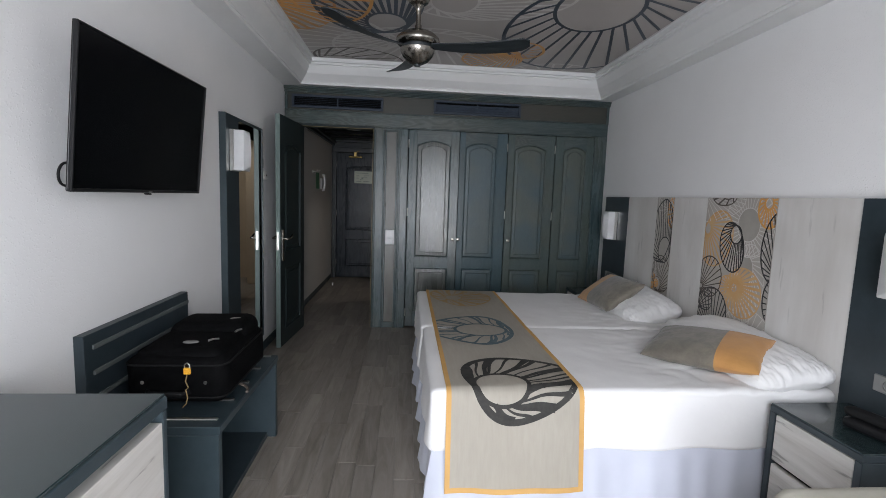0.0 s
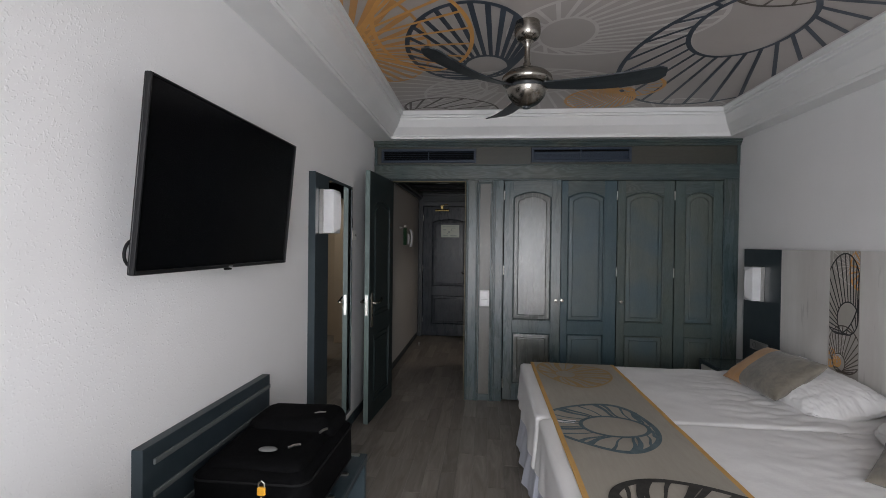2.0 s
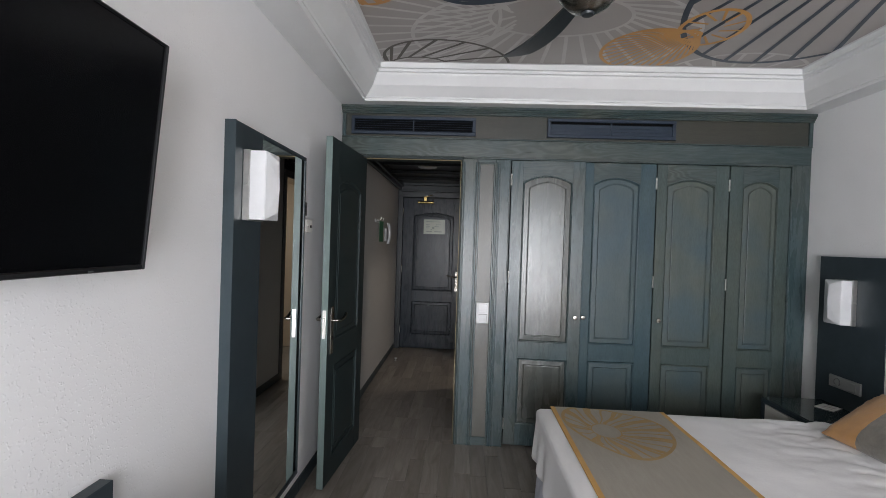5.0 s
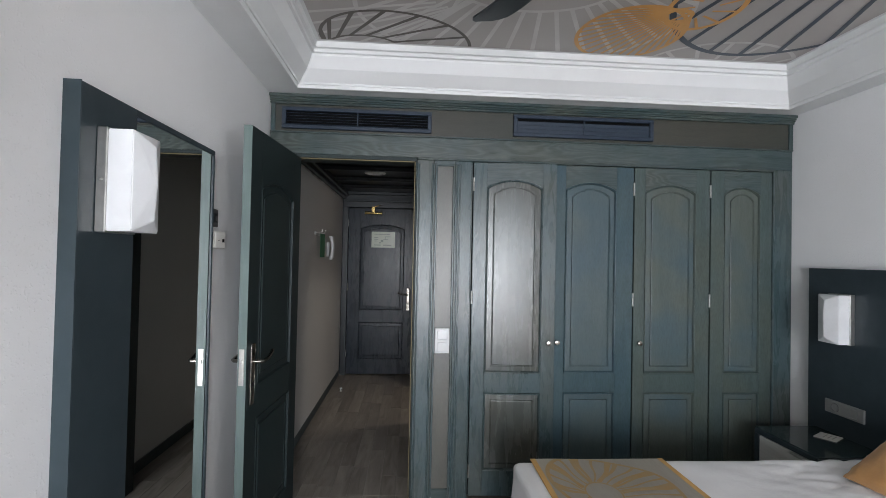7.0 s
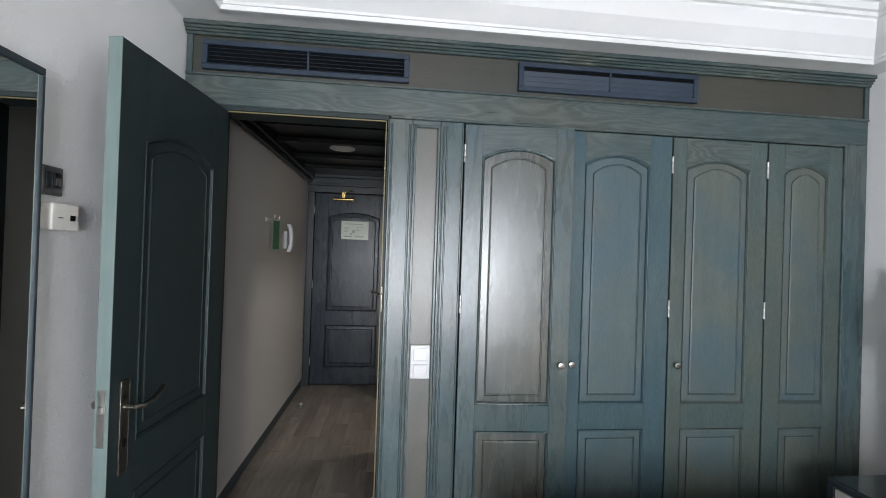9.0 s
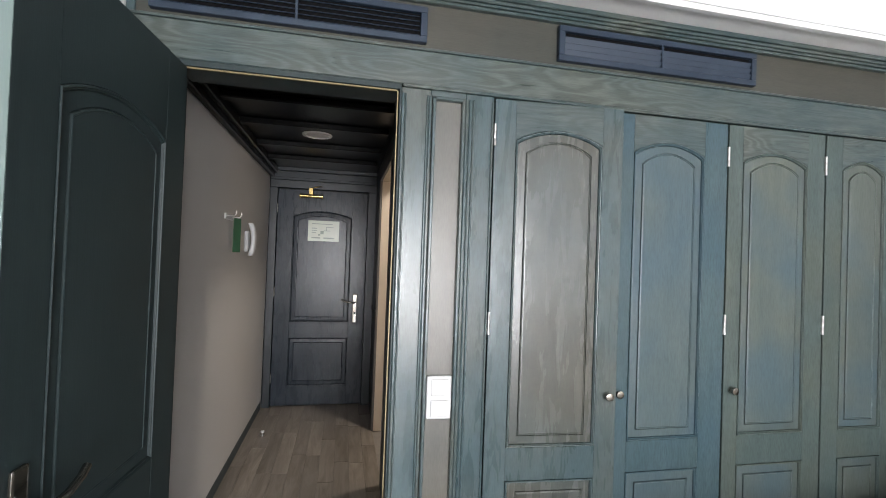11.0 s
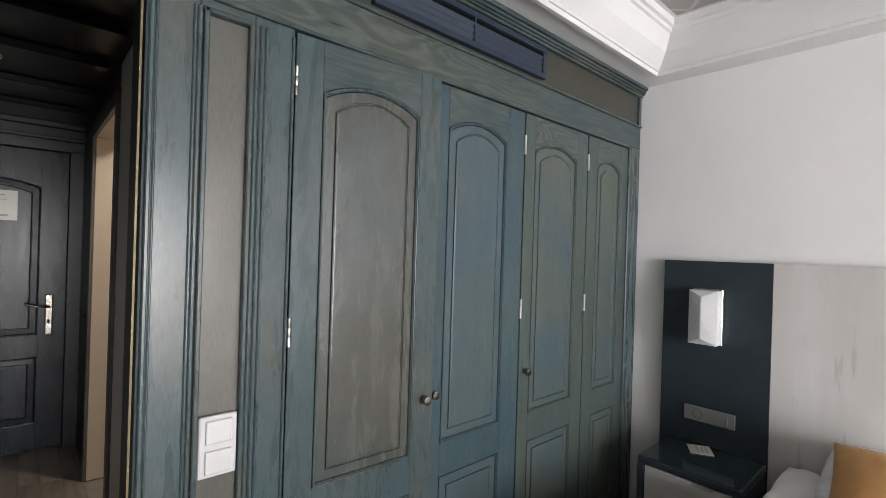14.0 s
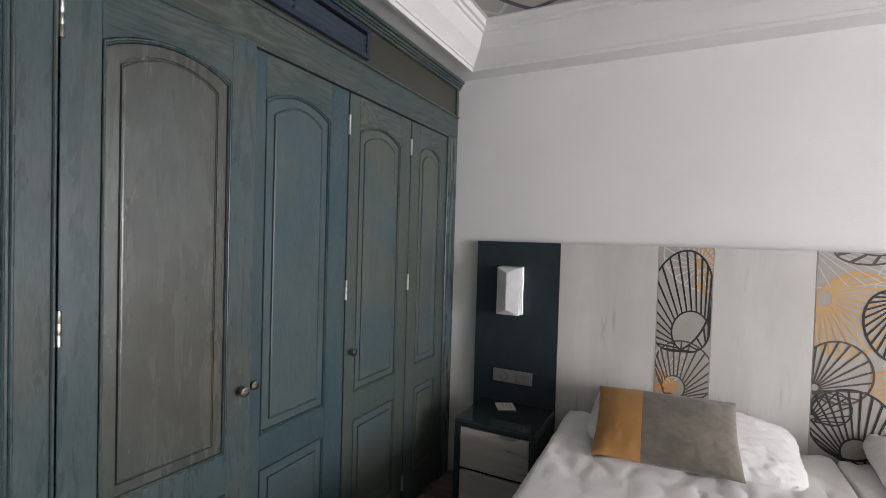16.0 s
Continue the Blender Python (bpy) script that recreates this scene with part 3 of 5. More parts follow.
def on_ceiling(bm, depth):
    clip(bm, TX0, TX1, TY0, TY1)
    for v in bm.verts:
        v.co.z = ZP - depth - v.co.z
    return bm


PRINTS = [
    ("ink_pale", 0.002, wheel((0.36, 4.36, 0.78, 0.52, 0), (0.36, 4.13, 0.36, 0.21, 0), 30, 0.02, 0.022)),
    ("ink_pale", 0.0035, wheel((0.7, 3.25, 0.54, 0.36, -12), (0.49, 3.34, 0.155, 0.19, 0), 26, 0.02, 0.022)),
    ("ink_pale", 0.005, wheel((1.6, 4.85, 0.44, 0.33, 0), (1.6, 4.95, 0.15, 0.1, 0), 16, 0.018, 0.02)),
    ("ink_pale", 0.0065, wheel((-0.45, 4.2, 0.5, 0.55, 20), (0.02, 4.18, 0.12, 0.16, 0), 24, 0.016, 0.018, hub=False)),
    ("ink_orange_dim", 0.008, wheel((-0.62, 3.4, 0.34, 0.62, 0), (-0.78, 3.5, 0.08, 0.1, 0), 26, 0.03, 0.02)),
    ("ink_brown", 0.0095, wheel((-0.24, 4.72, 0.4, 0.31, 14), (-0.42, 4.8, 0.2, 0.14, 0), 15, 0.017, 0.018)),
    ("ink_brown", 0.011, wheel((1.43, 2.93, 0.26, 0.17, 0), (1.43, 2.85, 0.1, 0.06, 0), 12, 0.012, 0.016)),
    ("ink_blue", 0.0125, wheel((1.59, 3.73, 0.68, 0.93, 0), (1.42, 3.32, 0.275, 0.385, -12), 23, 0.021, 0.03)),
    ("ink_blue", 0.014, wheel((-0.065, 3.48, 0.35, 0.52, 6), (0.05, 3.785, 0.147, 0.185, 0), 25, 0.024, 0.028)),
    ("ink_orange", 0.0155, wheel((0.94, 4.5, 0.26, 0.27, -20), (1.08, 4.3, 0.06, 0.05, 0), 30, 0.012, 0.02)),
    ("ink_orange", 0.017, wheel((1.16, 4.22, 0.16, 0.2, -15), (1.16, 4.22, 0.05, 0.09, 0), 11, 0.012, 0.024, hub=False)),
    ("ink_orange", 0.0185, wheel((-0.3, 3.32, 0.27, 0.5, 0), (-0.64, 3.4, 0.02, 0.2, 0), 16, 0.017, 0.024)),
]
for ink, depth, bm in PRINTS:
    part("printed_wheel", on_ceiling(bm, depth * 0.13 + 0.0006), ink, ceiling, kind="stuff")

# floor: wood-look tiles, laid in rows; boards follow at the end of the file
floor = structure("floor", B(((XL - 0.1, YB - T, -0.1), (XR + 0.1, YW + 0.05, -0.006)), ((XL - 0.1, YW + 0.05, -0.1), (X_HALL + 1.1, Y_HALL + 0.3, -0.006))),
                  "grout", "grey-brown wood-look plank tile floor with pale joints", "floor")
structure("baseboard", B(((XL, 4.3, 0), (XL + 0.012, Y_HALL - 0.06, 0.075)), ((XL, YB, 0), (XL + 0.012, 4.3, 0.075)), bevel=0.002), "slate_lit", "grey-brown tiled skirting along the wall", "baseboard")

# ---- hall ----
# thin sheet over the white wall, carrying the hall's shade in its colour
structure("hall_wall_left_facing", B(((XL + 0.0005, YW + 0.06, 0.078), (XL + 0.012, Y_HALL - 0.06, 2.12))), "wall_in_shade", "white stuccoed hall wall, greyed for shade", "wall")
BY0, BY1 = 6.36, 7.255
# this wall too has the shade greyed into its colour
structure("hall_wall_right", B(((X_HALL, YW + 0.16, 0), (X_HALL + 0.12, BY0 - 0.06, 2.3))), "wall_in_shade", "white stuccoed hall wall, greyed for shade", "wall")
structure("hall_skirting", B(((X_HALL - 0.012, YW + 0.16, 0), (X_HALL, BY0 - 0.07, 0.075)), bevel=0.002), "slate_lit", "grey-brown tiled skirting of the hall", "baseboard")
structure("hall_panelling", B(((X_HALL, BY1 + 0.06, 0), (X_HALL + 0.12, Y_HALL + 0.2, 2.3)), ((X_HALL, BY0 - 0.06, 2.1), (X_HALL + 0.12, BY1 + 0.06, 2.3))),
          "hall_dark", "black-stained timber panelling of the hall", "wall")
bo = thing("bathroom_opening", "cream-lined opening in the hall with dark grey casing", "doorway", (X_HALL, BY0, 0), kind="structure")
OW = BY1 - BY0
part("far_lining", B(((0.004, OW, 0), (0.2, OW + 0.03, 2.05)), bevel=0.002), "cream", bo, "cream lacquered lining")
part("near_lining", B(((0.004, -0.03, 0), (0.2, 0.0, 2.05)), bevel=0.002), "cream", bo, "cream lacquered lining")
part("head_lining", B(((0.004, -0.03, 2.05), (0.2, OW + 0.03, 2.08)), bevel=0.002), "cream", bo, "cream lacquered lining")
part("casing", B(((-0.014, OW, 0), (0.004, OW + 0.07, 2.05)), bevel=0.003), "casing", bo, "grey casing")
part("casing", B(((-0.014, -0.07, 0), (0.004, 0.0, 2.05)), bevel=0.003), "casing", bo, "grey casing")
part("casing", B(((-0.014, -0.07, 2.05), (0.004, OW + 0.07, 2.12)), bevel=0.003), "casing", bo, "grey casing")
part("latch", tube([(-0.014, OW + 0.02, 0.98), (-0.04, OW + 0.02, 0.99), (-0.045, OW + 0.02, 1.03)], 0.006), "black_rubber", bo, "small dark latch", smooth=True)
structure("bathroom_wall", B(((X_HALL + 1.0, BY0 - 0.8, 0), (X_HALL + 1.1, BY1 + 0.6, 2.3)), ((X_HALL + 0.2, BY1 + 0.5, 0), (X_HALL + 1.0, BY1 + 0.6, 2.3)),
                             ((X_HALL + 0.12, BY0 - 0.8, 0), (X_HALL + 1.0, BY0 - 0.7, 2.3)), ((X_HALL + 0.12, BY0 - 0.8, 2.3), (X_HALL + 1.1, BY1 + 0.6, 2.36))), "cream", "cream wall beyond the hall opening", "wall")
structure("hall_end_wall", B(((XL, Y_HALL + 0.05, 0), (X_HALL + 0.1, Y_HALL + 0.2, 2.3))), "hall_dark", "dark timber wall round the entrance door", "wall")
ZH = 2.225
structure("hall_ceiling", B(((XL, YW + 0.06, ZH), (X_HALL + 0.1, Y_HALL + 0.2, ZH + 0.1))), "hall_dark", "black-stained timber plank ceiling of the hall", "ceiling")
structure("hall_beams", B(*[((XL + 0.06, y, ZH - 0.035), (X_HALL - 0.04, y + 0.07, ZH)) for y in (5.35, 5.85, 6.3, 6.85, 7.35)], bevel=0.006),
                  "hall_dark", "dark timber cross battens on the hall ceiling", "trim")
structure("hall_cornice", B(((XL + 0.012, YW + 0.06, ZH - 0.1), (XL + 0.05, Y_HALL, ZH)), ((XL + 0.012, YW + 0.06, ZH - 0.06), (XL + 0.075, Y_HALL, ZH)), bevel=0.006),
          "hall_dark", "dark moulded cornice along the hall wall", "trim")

# ---- panelled doors ----
def loop_pts(x0, x1, z0, z1, rise, d=0.0, n=14):
    """The outline of a panel, its top bowed up by `rise` between small shoulders, drawn in by d."""
    x0, x1, z0, z1 = x0 + d, x1 - d, z0 + d, z1 - d
    pts = [(x0, z0), (x1, z0), (x1, z1)]
    if rise:
        pts += [(x1 + (x0 - x1) * i / n, z1 + rise * math.sin(math.pi * i / n) ** 0.8) for i in range(1, n)]
    return pts + [(x0, z1)]


def arch_rail(x0, x1, z_low, rise, z_top, t, n=14):
    """A top rail whose lower edge follows a panel's bow."""
    low = [(x0, z_low)] + [(x0 + (x1 - x0) * i / n, z_low + rise * math.sin(math.pi * i / n) ** 0.8) for i in range(1, n)] + [(x1, z_low)]
    bm = bmesh.new()
    cols = [[bm.verts.new((x, y, z)) for y, z in ((0, zl), (0, z_top), (t, z_top), (t, zl))] for x, zl in low]
    for a, b in zip(cols, cols[1:]):
        for i in range(4):
            j = (i + 1) % 4
            bm.faces.new((a[i], a[j], b[j], b[i]))
    bm.faces.new(cols[0])
    bm.faces.new(cols[-1][::-1])
    return bm


def rings(q, steps, cap):
    """Bands between ever smaller panel outlines; steps are (inward, depth)."""
    bm = bmesh.new()
    rows = [[bm.verts.new((x, dep, z)) for x, z in loop_pts(*q, d)] for d, dep in steps]
    for a, b in zip(rows, rows[1:]):
        for i in range(len(a)):
            j = (i + 1) % len(a)
            bm.faces.new((a[i], a[j], b[j], b[i]))
    if cap:
        bm.faces.new(rows[-1])
    return bm


# a small bead at the frame's edge, then a bevel rising to the groove round the raised field
MOULD = [(0.0018, 0.0122), (0.0018, -0.001), (0.0035, -0.0028), (0.006, -0.0022), (0.0072, 0.001), (0.0082, 0.002), (0.0095, 0.0015), (0.0108, 0.004), (0.0115, 0.0105), (0.012, 0.0122)]
FIELD = [(0.0125, 0.0122), (0.0125, 0.0074), (0.0405, 0.0062), (0.0412, 0.0112), (0.0438, 0.0114), (0.0446, 0.0034), (0.0475, 0.0022), (0.0495, 0.0046), (0.052, 0.0042)]


def panel_door(name, w, h, t, holes, parent, m, skin, fields, across=None, label=""):
    """A framed door, front at y = 0 looking to -y: backing board, stiles, rails, mouldings and panels. holes: upper (bowed), lower."""
    across = across or skin
    (a0, a1, az0, az1, rise), (b0, b1, bz0, bz1, _) = holes
    d = part(name, B(((0.001, 0.0125, 0.001), (w - 0.001, t, h - 0.001))), skin, parent, label, m)
    for x0, x1 in ((0, a0), (a1, w)):
        part("stile", B(((x0, 0, 0), (x1, 0.0125, h)), bevel=0.0012), skin, d)
    part("rail", B(((a0, 0.0004, 0), (a1, 0.0125, bz0)), bevel=0.0008), skin, d)
    part("rail", B(((a0, 0.0004, bz1), (a1, 0.0125, az0)), bevel=0.0008), skin, d)
    part("rail", arch_rail(a0, a1, az1, rise, h, 0.0125), across, d)
    for q, f in zip(holes, fields):
        part("moulding", rings(q, MOULD, False), skin, d)
        part("panel", rings(q, FIELD, True), f, d)
    return d


def knob(parent, x, z):
    k = part("knob", lathe([(0.006, 0), (0.006, 0.012), (0.013, 0.015), (0.016, 0.022), (0.0145, 0.029), (0.0, 0.032)], 20), "nickel", parent, "satin nickel knob",
             pose(x, 0, z, 90), True)
    return k


def hinge(parent, x, z, y=-0.004):
    bm = lathe([(0.0, -0.04), (0.006, -0.04), (0.006, -0.014), (0.0055, -0.013), (0.006, -0.012), (0.006, 0.012), (0.0055, 0.013), (0.006, 0.014), (0.006, 0.04), (0.0, 0.04)], 12)
    return part("hinge", bm, "steel", parent, "", pose(x, y, z), True)


# ---- fitted wardrobe wall; local y = 0 is its face ----
ward = thing("fitted_wardrobe", "teal-stained oak wardrobe wall with arched panel doors", "wardrobe", (0, YW, 0))
part("beam", B(((XL + 0.005, 0.0, 2.046), (2.272, 0.1, 2.17)), bevel=0.003), "teal_x", ward)
part("beam_fillet", B(((XL + 0.005, -0.008, 2.168), (2.272, 0.05, 2.178)), ((-0.11, -0.006, 2.034), (2.152, 0.03, 2.046)), bevel=0.002), "teal_x", ward)
part("frieze", B(((XL + 0.005, 0.012, 2.178), (2.275, 0.1, 2.36))), "frieze", ward, "greyed oak frieze panel")
for x0, x1 in ((XL + 0.006, XL + 0.03), (2.252, 2.276)):
    part("frieze_stile", B(((x0, 0.0, 2.178), (x1, 0.02, 2.35)), bevel=0.002), "teal", ward)
crown = bmesh.new()
for z0, z1, o in ((2.34, 2.352, 0.008), (2.352, 2.362, 0.016), (2.362, 2.374, 0.024), (2.374, 2.392, 0.034)):
    box(crown, (XL + 0.002, -o, z0), (2.278, 0.03, z1), 0.002)
part("crown_moulding", crown, "teal_x", ward)
part("post", B(((2.152, 0.0, 0.0), (2.272, 0.1, 2.046)), bevel=0.003), "teal", ward)
part("post_bead", B(((2.141, -0.006, 0.0), (2.153, 0.03, 2.04)), bevel=0.003), "teal", ward)
# pilaster beside the doorway
part("pilaster", B(((-0.115, 0.0, 0.0), (-0.01, 0.12, 2.034)), bevel=0.003), "teal", ward)
part("pilaster", B(((0.118, 0.0, 0.0), (0.224, 0.1, 2.034)), bevel=0.003), "teal", ward)
part("pilaster_head", B(((-0.01, 0.0, 2.012), (0.118, 0.1, 2.034)), bevel=0.002), "teal_x", ward)
part("pilaster_foot", B(((-0.01, 0.006, 0.0), (0.118, 0.1, 0.06)), bevel=0.002), "teal_x", ward)
part("pilaster_panel", B(((-0.01, 0.014, 0.06), (0.118, 0.05, 2.012))), "panel_strip", ward, "greyed oak strip panel")
for x, w in ((-0.109, 0.005), (-0.099, 0.003), (-0.022, 0.004), (-0.012, 0.005), (0.003, 0.006), (0.11, 0.006), (0.122, 0.005), (0.133, 0.003), (0.147, 0.004), (0.219, 0.004)):
    part("bead", B(((x - w, -0.007, 0.0), (x + w, 0.016, 2.012)), bevel=0.0025), "teal", ward)
part("bead", B(((-0.004, -0.007, 2.0), (0.112, 0.016, 2.012)), bevel=0.0025), "teal_x", ward)
part("doorway_lining", B(((-0.121, 0.002, 0), (-0.115, 0.16, 2.034)), ((XL + 0.006, 0.0, 0), (-0.836, 0.12, 2.03)), ((-0.836, 0.004, 2.026), (-0.115, 0.16, 2.046)), bevel=0.001), "teal_dark", ward)
part("brass_strip", B(((-0.13, 0.006, 0), (-0.1255, 0.014, 2.02)), ((-0.83, 0.006, 2.018), (-0.13, 0.014, 2.0235))), "brass_trim", ward, "dull brass edge strip")
# added near-black sheet close behind the doors, as the shade in their gaps
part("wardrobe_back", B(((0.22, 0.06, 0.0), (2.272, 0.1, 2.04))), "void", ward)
UP, LO = (0.756, 1.884, 0.046), (0.17, 0.637, 0.0)
for x0, x1, p0, p1, fields, knob_x, hinges, swing, skin in (
        (0.231, 0.738, 0.312, 0.655, ("panel", "panel"), 0.468, -0.0, -3.2, "teal"),
        (0.745, 1.233, 0.804, 1.126, ("panel_blue", "panel_blue"), 0.012, 0.489, 0.0, "teal_blue"),
        (1.241, 1.729, 1.31, 1.64, ("panel_green", "panel_green"), 0.034, 0.488, 0.0, "teal_green"),
        (1.738, 2.14, 1.825, 2.064, ("panel_green", "panel_green"), None, None, 0.0, "teal_green")):
    w = x1 - x0
    z0 = 0.02
    holes = [(p0 - x0, p1 - x0, UP[0] - z0, UP[1] - z0, UP[2]), (p0 - x0, p1 - x0, LO[0] - z0, LO[1] - z0, 0.0)]
    d = panel_door("wardrobe_door", w, 2.03 - z0, 0.026, holes, ward, pose(x0, 0.004, z0, 0, 0, swing), skin, fields, "teal_x")
    if knob_x:
        knob(d, knob_x, 0.944 - z0)
    if hinges is not None:
        for hz in (1.896, 1.21, 0.17):
            hinge(d, hinges, hz - z0)

# rocker switches on the pilaster
sw = thing("light_switch", "double white rocker light switch on the wardrobe pilaster", "switch", (0.057, YW + 0.012, 0.947))
part("plate", B(((-0.045, -0.014, -0.076), (0.045, 0, 0.076)), bevel=0.005, seg=2), "white_plastic", sw)
for z in (0.037, -0.037):
    part("rocker", B(((-0.03, -0.02, z - 0.029), (0.032, -0.013, z + 0.028)), bevel=0.003, seg=2), "white_plastic", sw)

# air vents in the frieze
def air_vent(x0, x1, z0, z1, dark):
    v = thing("air_vent", "blue-grey enamelled slatted air-conditioning grille", "vent", (x0, YW + 0.012, z0), group="grilles in the frieze")
    w, h = x1 - x0, z1 - z0
    part("frame", B(((0, -0.024, 0), (w, 0, 0.022)), ((0, -0.024, h - 0.022), (w, 0, h)), ((0, -0.024, 0.022), (0.024, 0, h - 0.022)), ((w - 0.024, -0.024, 0.022), (w, 0, h - 0.022)), bevel=0.002), "vent", v)
    # near-black sheet painted as the shade behind the slats
    part("backing", B(((0.02, -0.006, 0.02), (w - 0.02, -0.002, h - 0.02))), "void", v)
    part("mullion", B(((w / 2 - 0.004, -0.022, 0.022), (w / 2 + 0.004, -0.004, h - 0.022))), "vent", v)
    # the open grille has thin slats, the shut one three broad slats with a gap above them
    for k in range(5 if dark else 3):
        if dark:
            part("slat", B(((0.024, -0.016, -0.0013), (w - 0.024, -0.007, 0.0013)), bevel=0.0012), "vent", v, m=pose(0, 0, 0.022 + (h - 0.044) * (k + 0.5) / 5, 12))
        else:
            part("slat", B(((0.024, -0.0015, -0.0115), (w - 0.024, 0.0015, 0.0115)), bevel=0.001), "vent", v, m=pose(0, -0.0155, 0.023 + (h - 0.062) * (k + 0.5) / 3, 24))


air_vent(-0.918, -0.034, 2.194, 2.32, True)
air_vent(0.467, 1.349, 2.197, 2.33, False)

# ---- doors ----
def lever(parent, x, z, side, brassy="nickel"):
    """A lever handle on its long plate."""
    pl = part("handle_plate", B(((x - 0.021, -0.008, z - 0.165), (x + 0.021, 0, z + 0.11)), bevel=0.006, seg=2), brassy, parent, "satin nickel handle plate")
    pts = [(x, 0, z + 0.03), (x, -0.04, z + 0.03), (x + side * 0.015, -0.05, z + 0.03), (x + side * 0.06, -0.052, z + 0.034), (x + side * 0.1, -0.05, z + 0.046), (x + side * 0.125, -0.046, z + 0.056)]
    part("lever", tube(pts, 0.0085), brassy, parent, smooth=True)
    part("keyhole", B(((x - 0.006, -0.0095, z - 0.085), (x + 0.006, -0.0075, z - 0.06)), bevel=0.002), "void", parent)


dr = thing("door_1", "open dark teal panelled bedroom door with lever handle", "door", (-0.836, YW - 0.014, 0.01), -94.2, kind="structure")
DW, DH = 0.69, 2.004
hole1 = [(0.12, DW - 0.12, 0.83, 1.74, 0.05), (0.12, DW - 0.12, 0.14, 0.68, 0.0)]
dl = panel_door("door_leaf", DW, DH, 0.038, hole1, dr, pose(DW, 0.04, 0, 0, 0, 180), "teal_dark", ("teal_dark", "teal_dark"))
part("door_edge", B(((DW + 0.0, 0.002, 0.0), (DW + 0.002, 0.04, DH))), "edge_grey", dr, "worn grey-green door edge")
lever(dl, 0.058, 0.925, 1)
part("lever", tube([(DW - 0.058, 0.0, 0.955), (DW - 0.058, -0.04, 0.955), (DW - 0.07, -0.05, 0.955), (DW - 0.17, -0.046, 0.975)], 0.0085), "nickel", dr, smooth=True)
part("latch_plate", B(((DW + 0.0015, 0.009, 0.86), (DW + 0.004, 0.031, 1.02)), bevel=0.001), "steel", dr, "steel latch plate")
part("latch", B(((DW + 0.003, 0.013, 0.955), (DW + 0.012, 0.026, 0.975)), bevel=0.002), "steel", dr)

# entrance door at the end of the hall
en = thing("door_2", "dark slate-stained panelled entrance door, closed", "door", (-0.905, Y_HALL, 0.0), kind="structure")
EW, EH = 0.82, 2.03
el = panel_door("door_leaf", EW, EH - 0.02, 0.04, [(0.14, 0.68, 0.775, 1.77, 0.05), (0.14, 0.68, 0.18, 0.625, 0.0)], en, pose(0, 0, 0.012), "entry", ("entry", "entry"))
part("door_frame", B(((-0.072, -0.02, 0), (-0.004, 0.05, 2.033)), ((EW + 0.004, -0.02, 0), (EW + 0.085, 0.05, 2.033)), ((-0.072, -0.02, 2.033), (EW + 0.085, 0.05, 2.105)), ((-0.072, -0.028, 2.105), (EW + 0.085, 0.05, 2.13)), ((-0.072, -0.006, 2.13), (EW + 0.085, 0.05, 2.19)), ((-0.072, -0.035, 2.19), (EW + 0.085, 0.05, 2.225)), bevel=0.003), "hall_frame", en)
lever(el, EW - 0.085, 0.935, -1)
for z in (1.83, 1.05, 0.25):
    hinge(el, -0.003, z, -0.006)
pc = thing("door_closer", "small polished brass door closer on the entrance door", "door closer", (-0.612, Y_HALL - 0.006, 2.025))
part("cylinder", tube([(-0.09, -0.03, -0.06), (0.1, -0.03, -0.06)], 0.018, 14), "brass", pc, smooth=True)
for x in (-0.093, 0.103):
    part("end_cap", tube([(x - 0.007, -0.03, -0.06), (x + 0.007, -0.03, -0.06)], 0.024, 14), "brass", pc, smooth=True)
part("bracket", B(((-0.02, -0.03, -0.05), (0.02, 0.004, 0.02)), bevel=0.003), "brass", pc)
part("arm", tube([(0.0, -0.03, 0.01), (0.06, -0.035, 0.03), (0.09, -0.012, 0.035)], 0.006), "brass", pc, smooth=True)
ep = thing("evacuation_plan", "pale green printed evacuation plan behind clear plastic", "sign", (-0.485, Y_HALL + 0.001, 1.645))
part("sheet", B(((-0.143, -0.003, -0.097), (0.143, 0.0, 0.097)), bevel=0.001), "plan", ep)
bars = bmesh.new()
for x0, z0, x1, z1 in ((-0.11, 0.062, 0.08, 0.07), (-0.11, 0.02, -0.06, 0.028), (-0.11, 0.0, -0.06, 0.006), (-0.11, -0.02, -0.07, -0.014), (-0.05, -0.045, -0.03, -0.03), (-0.03, -0.03, 0.0, 0.0),
                       (0.0, 0.0, 0.06, 0.006), (0.02, 0.006, 0.026, 0.04), (0.026, 0.034, 0.09, 0.04), (-0.11, -0.072, -0.03, -0.06), (0.0, -0.072, 0.1, -0.06)):
    box(bars, (x0, -0.0042, z0), (x1, -0.0028, z1))
part("print", bars, "ink_plan", ep)

# hall wall pieces
hk = thing("coat_hook", "white metal hook rail with a hanging green card", "hook", (XL + 0.012, 6.42, 1.64))
part("rail", B(((0, -0.11, -0.02), (0.01, 0.09, 0.012)), bevel=0.003), "white_plastic", hk)
for y in (-0.08, 0.06):
    part("hook", tube([(0.008, y, 0), (0.05, y, 0.0), (0.062, y, 0.014), (0.06, y, 0.03)], 0.004), "steel", hk, smooth=True)
gc = thing("door_hanger", "green do-not-disturb card hanging on the hook", "card", (XL + 0.05, 6.48, 1.635), -24)
part("card", B(((-0.002, -0.035, -0.21), (0.002, 0.035, 0.0)), bevel=0.001), "green_card", gc)
ph = thing("wall_telephone", "white wall-mounted handset in its cradle", "telephone", (XL + 0.012, 6.93, 1.515))
part("cradle", B(((0, -0.04, -0.085), (0.026, 0.04, 0.06)), bevel=0.006, seg=2), "white_plastic", ph)
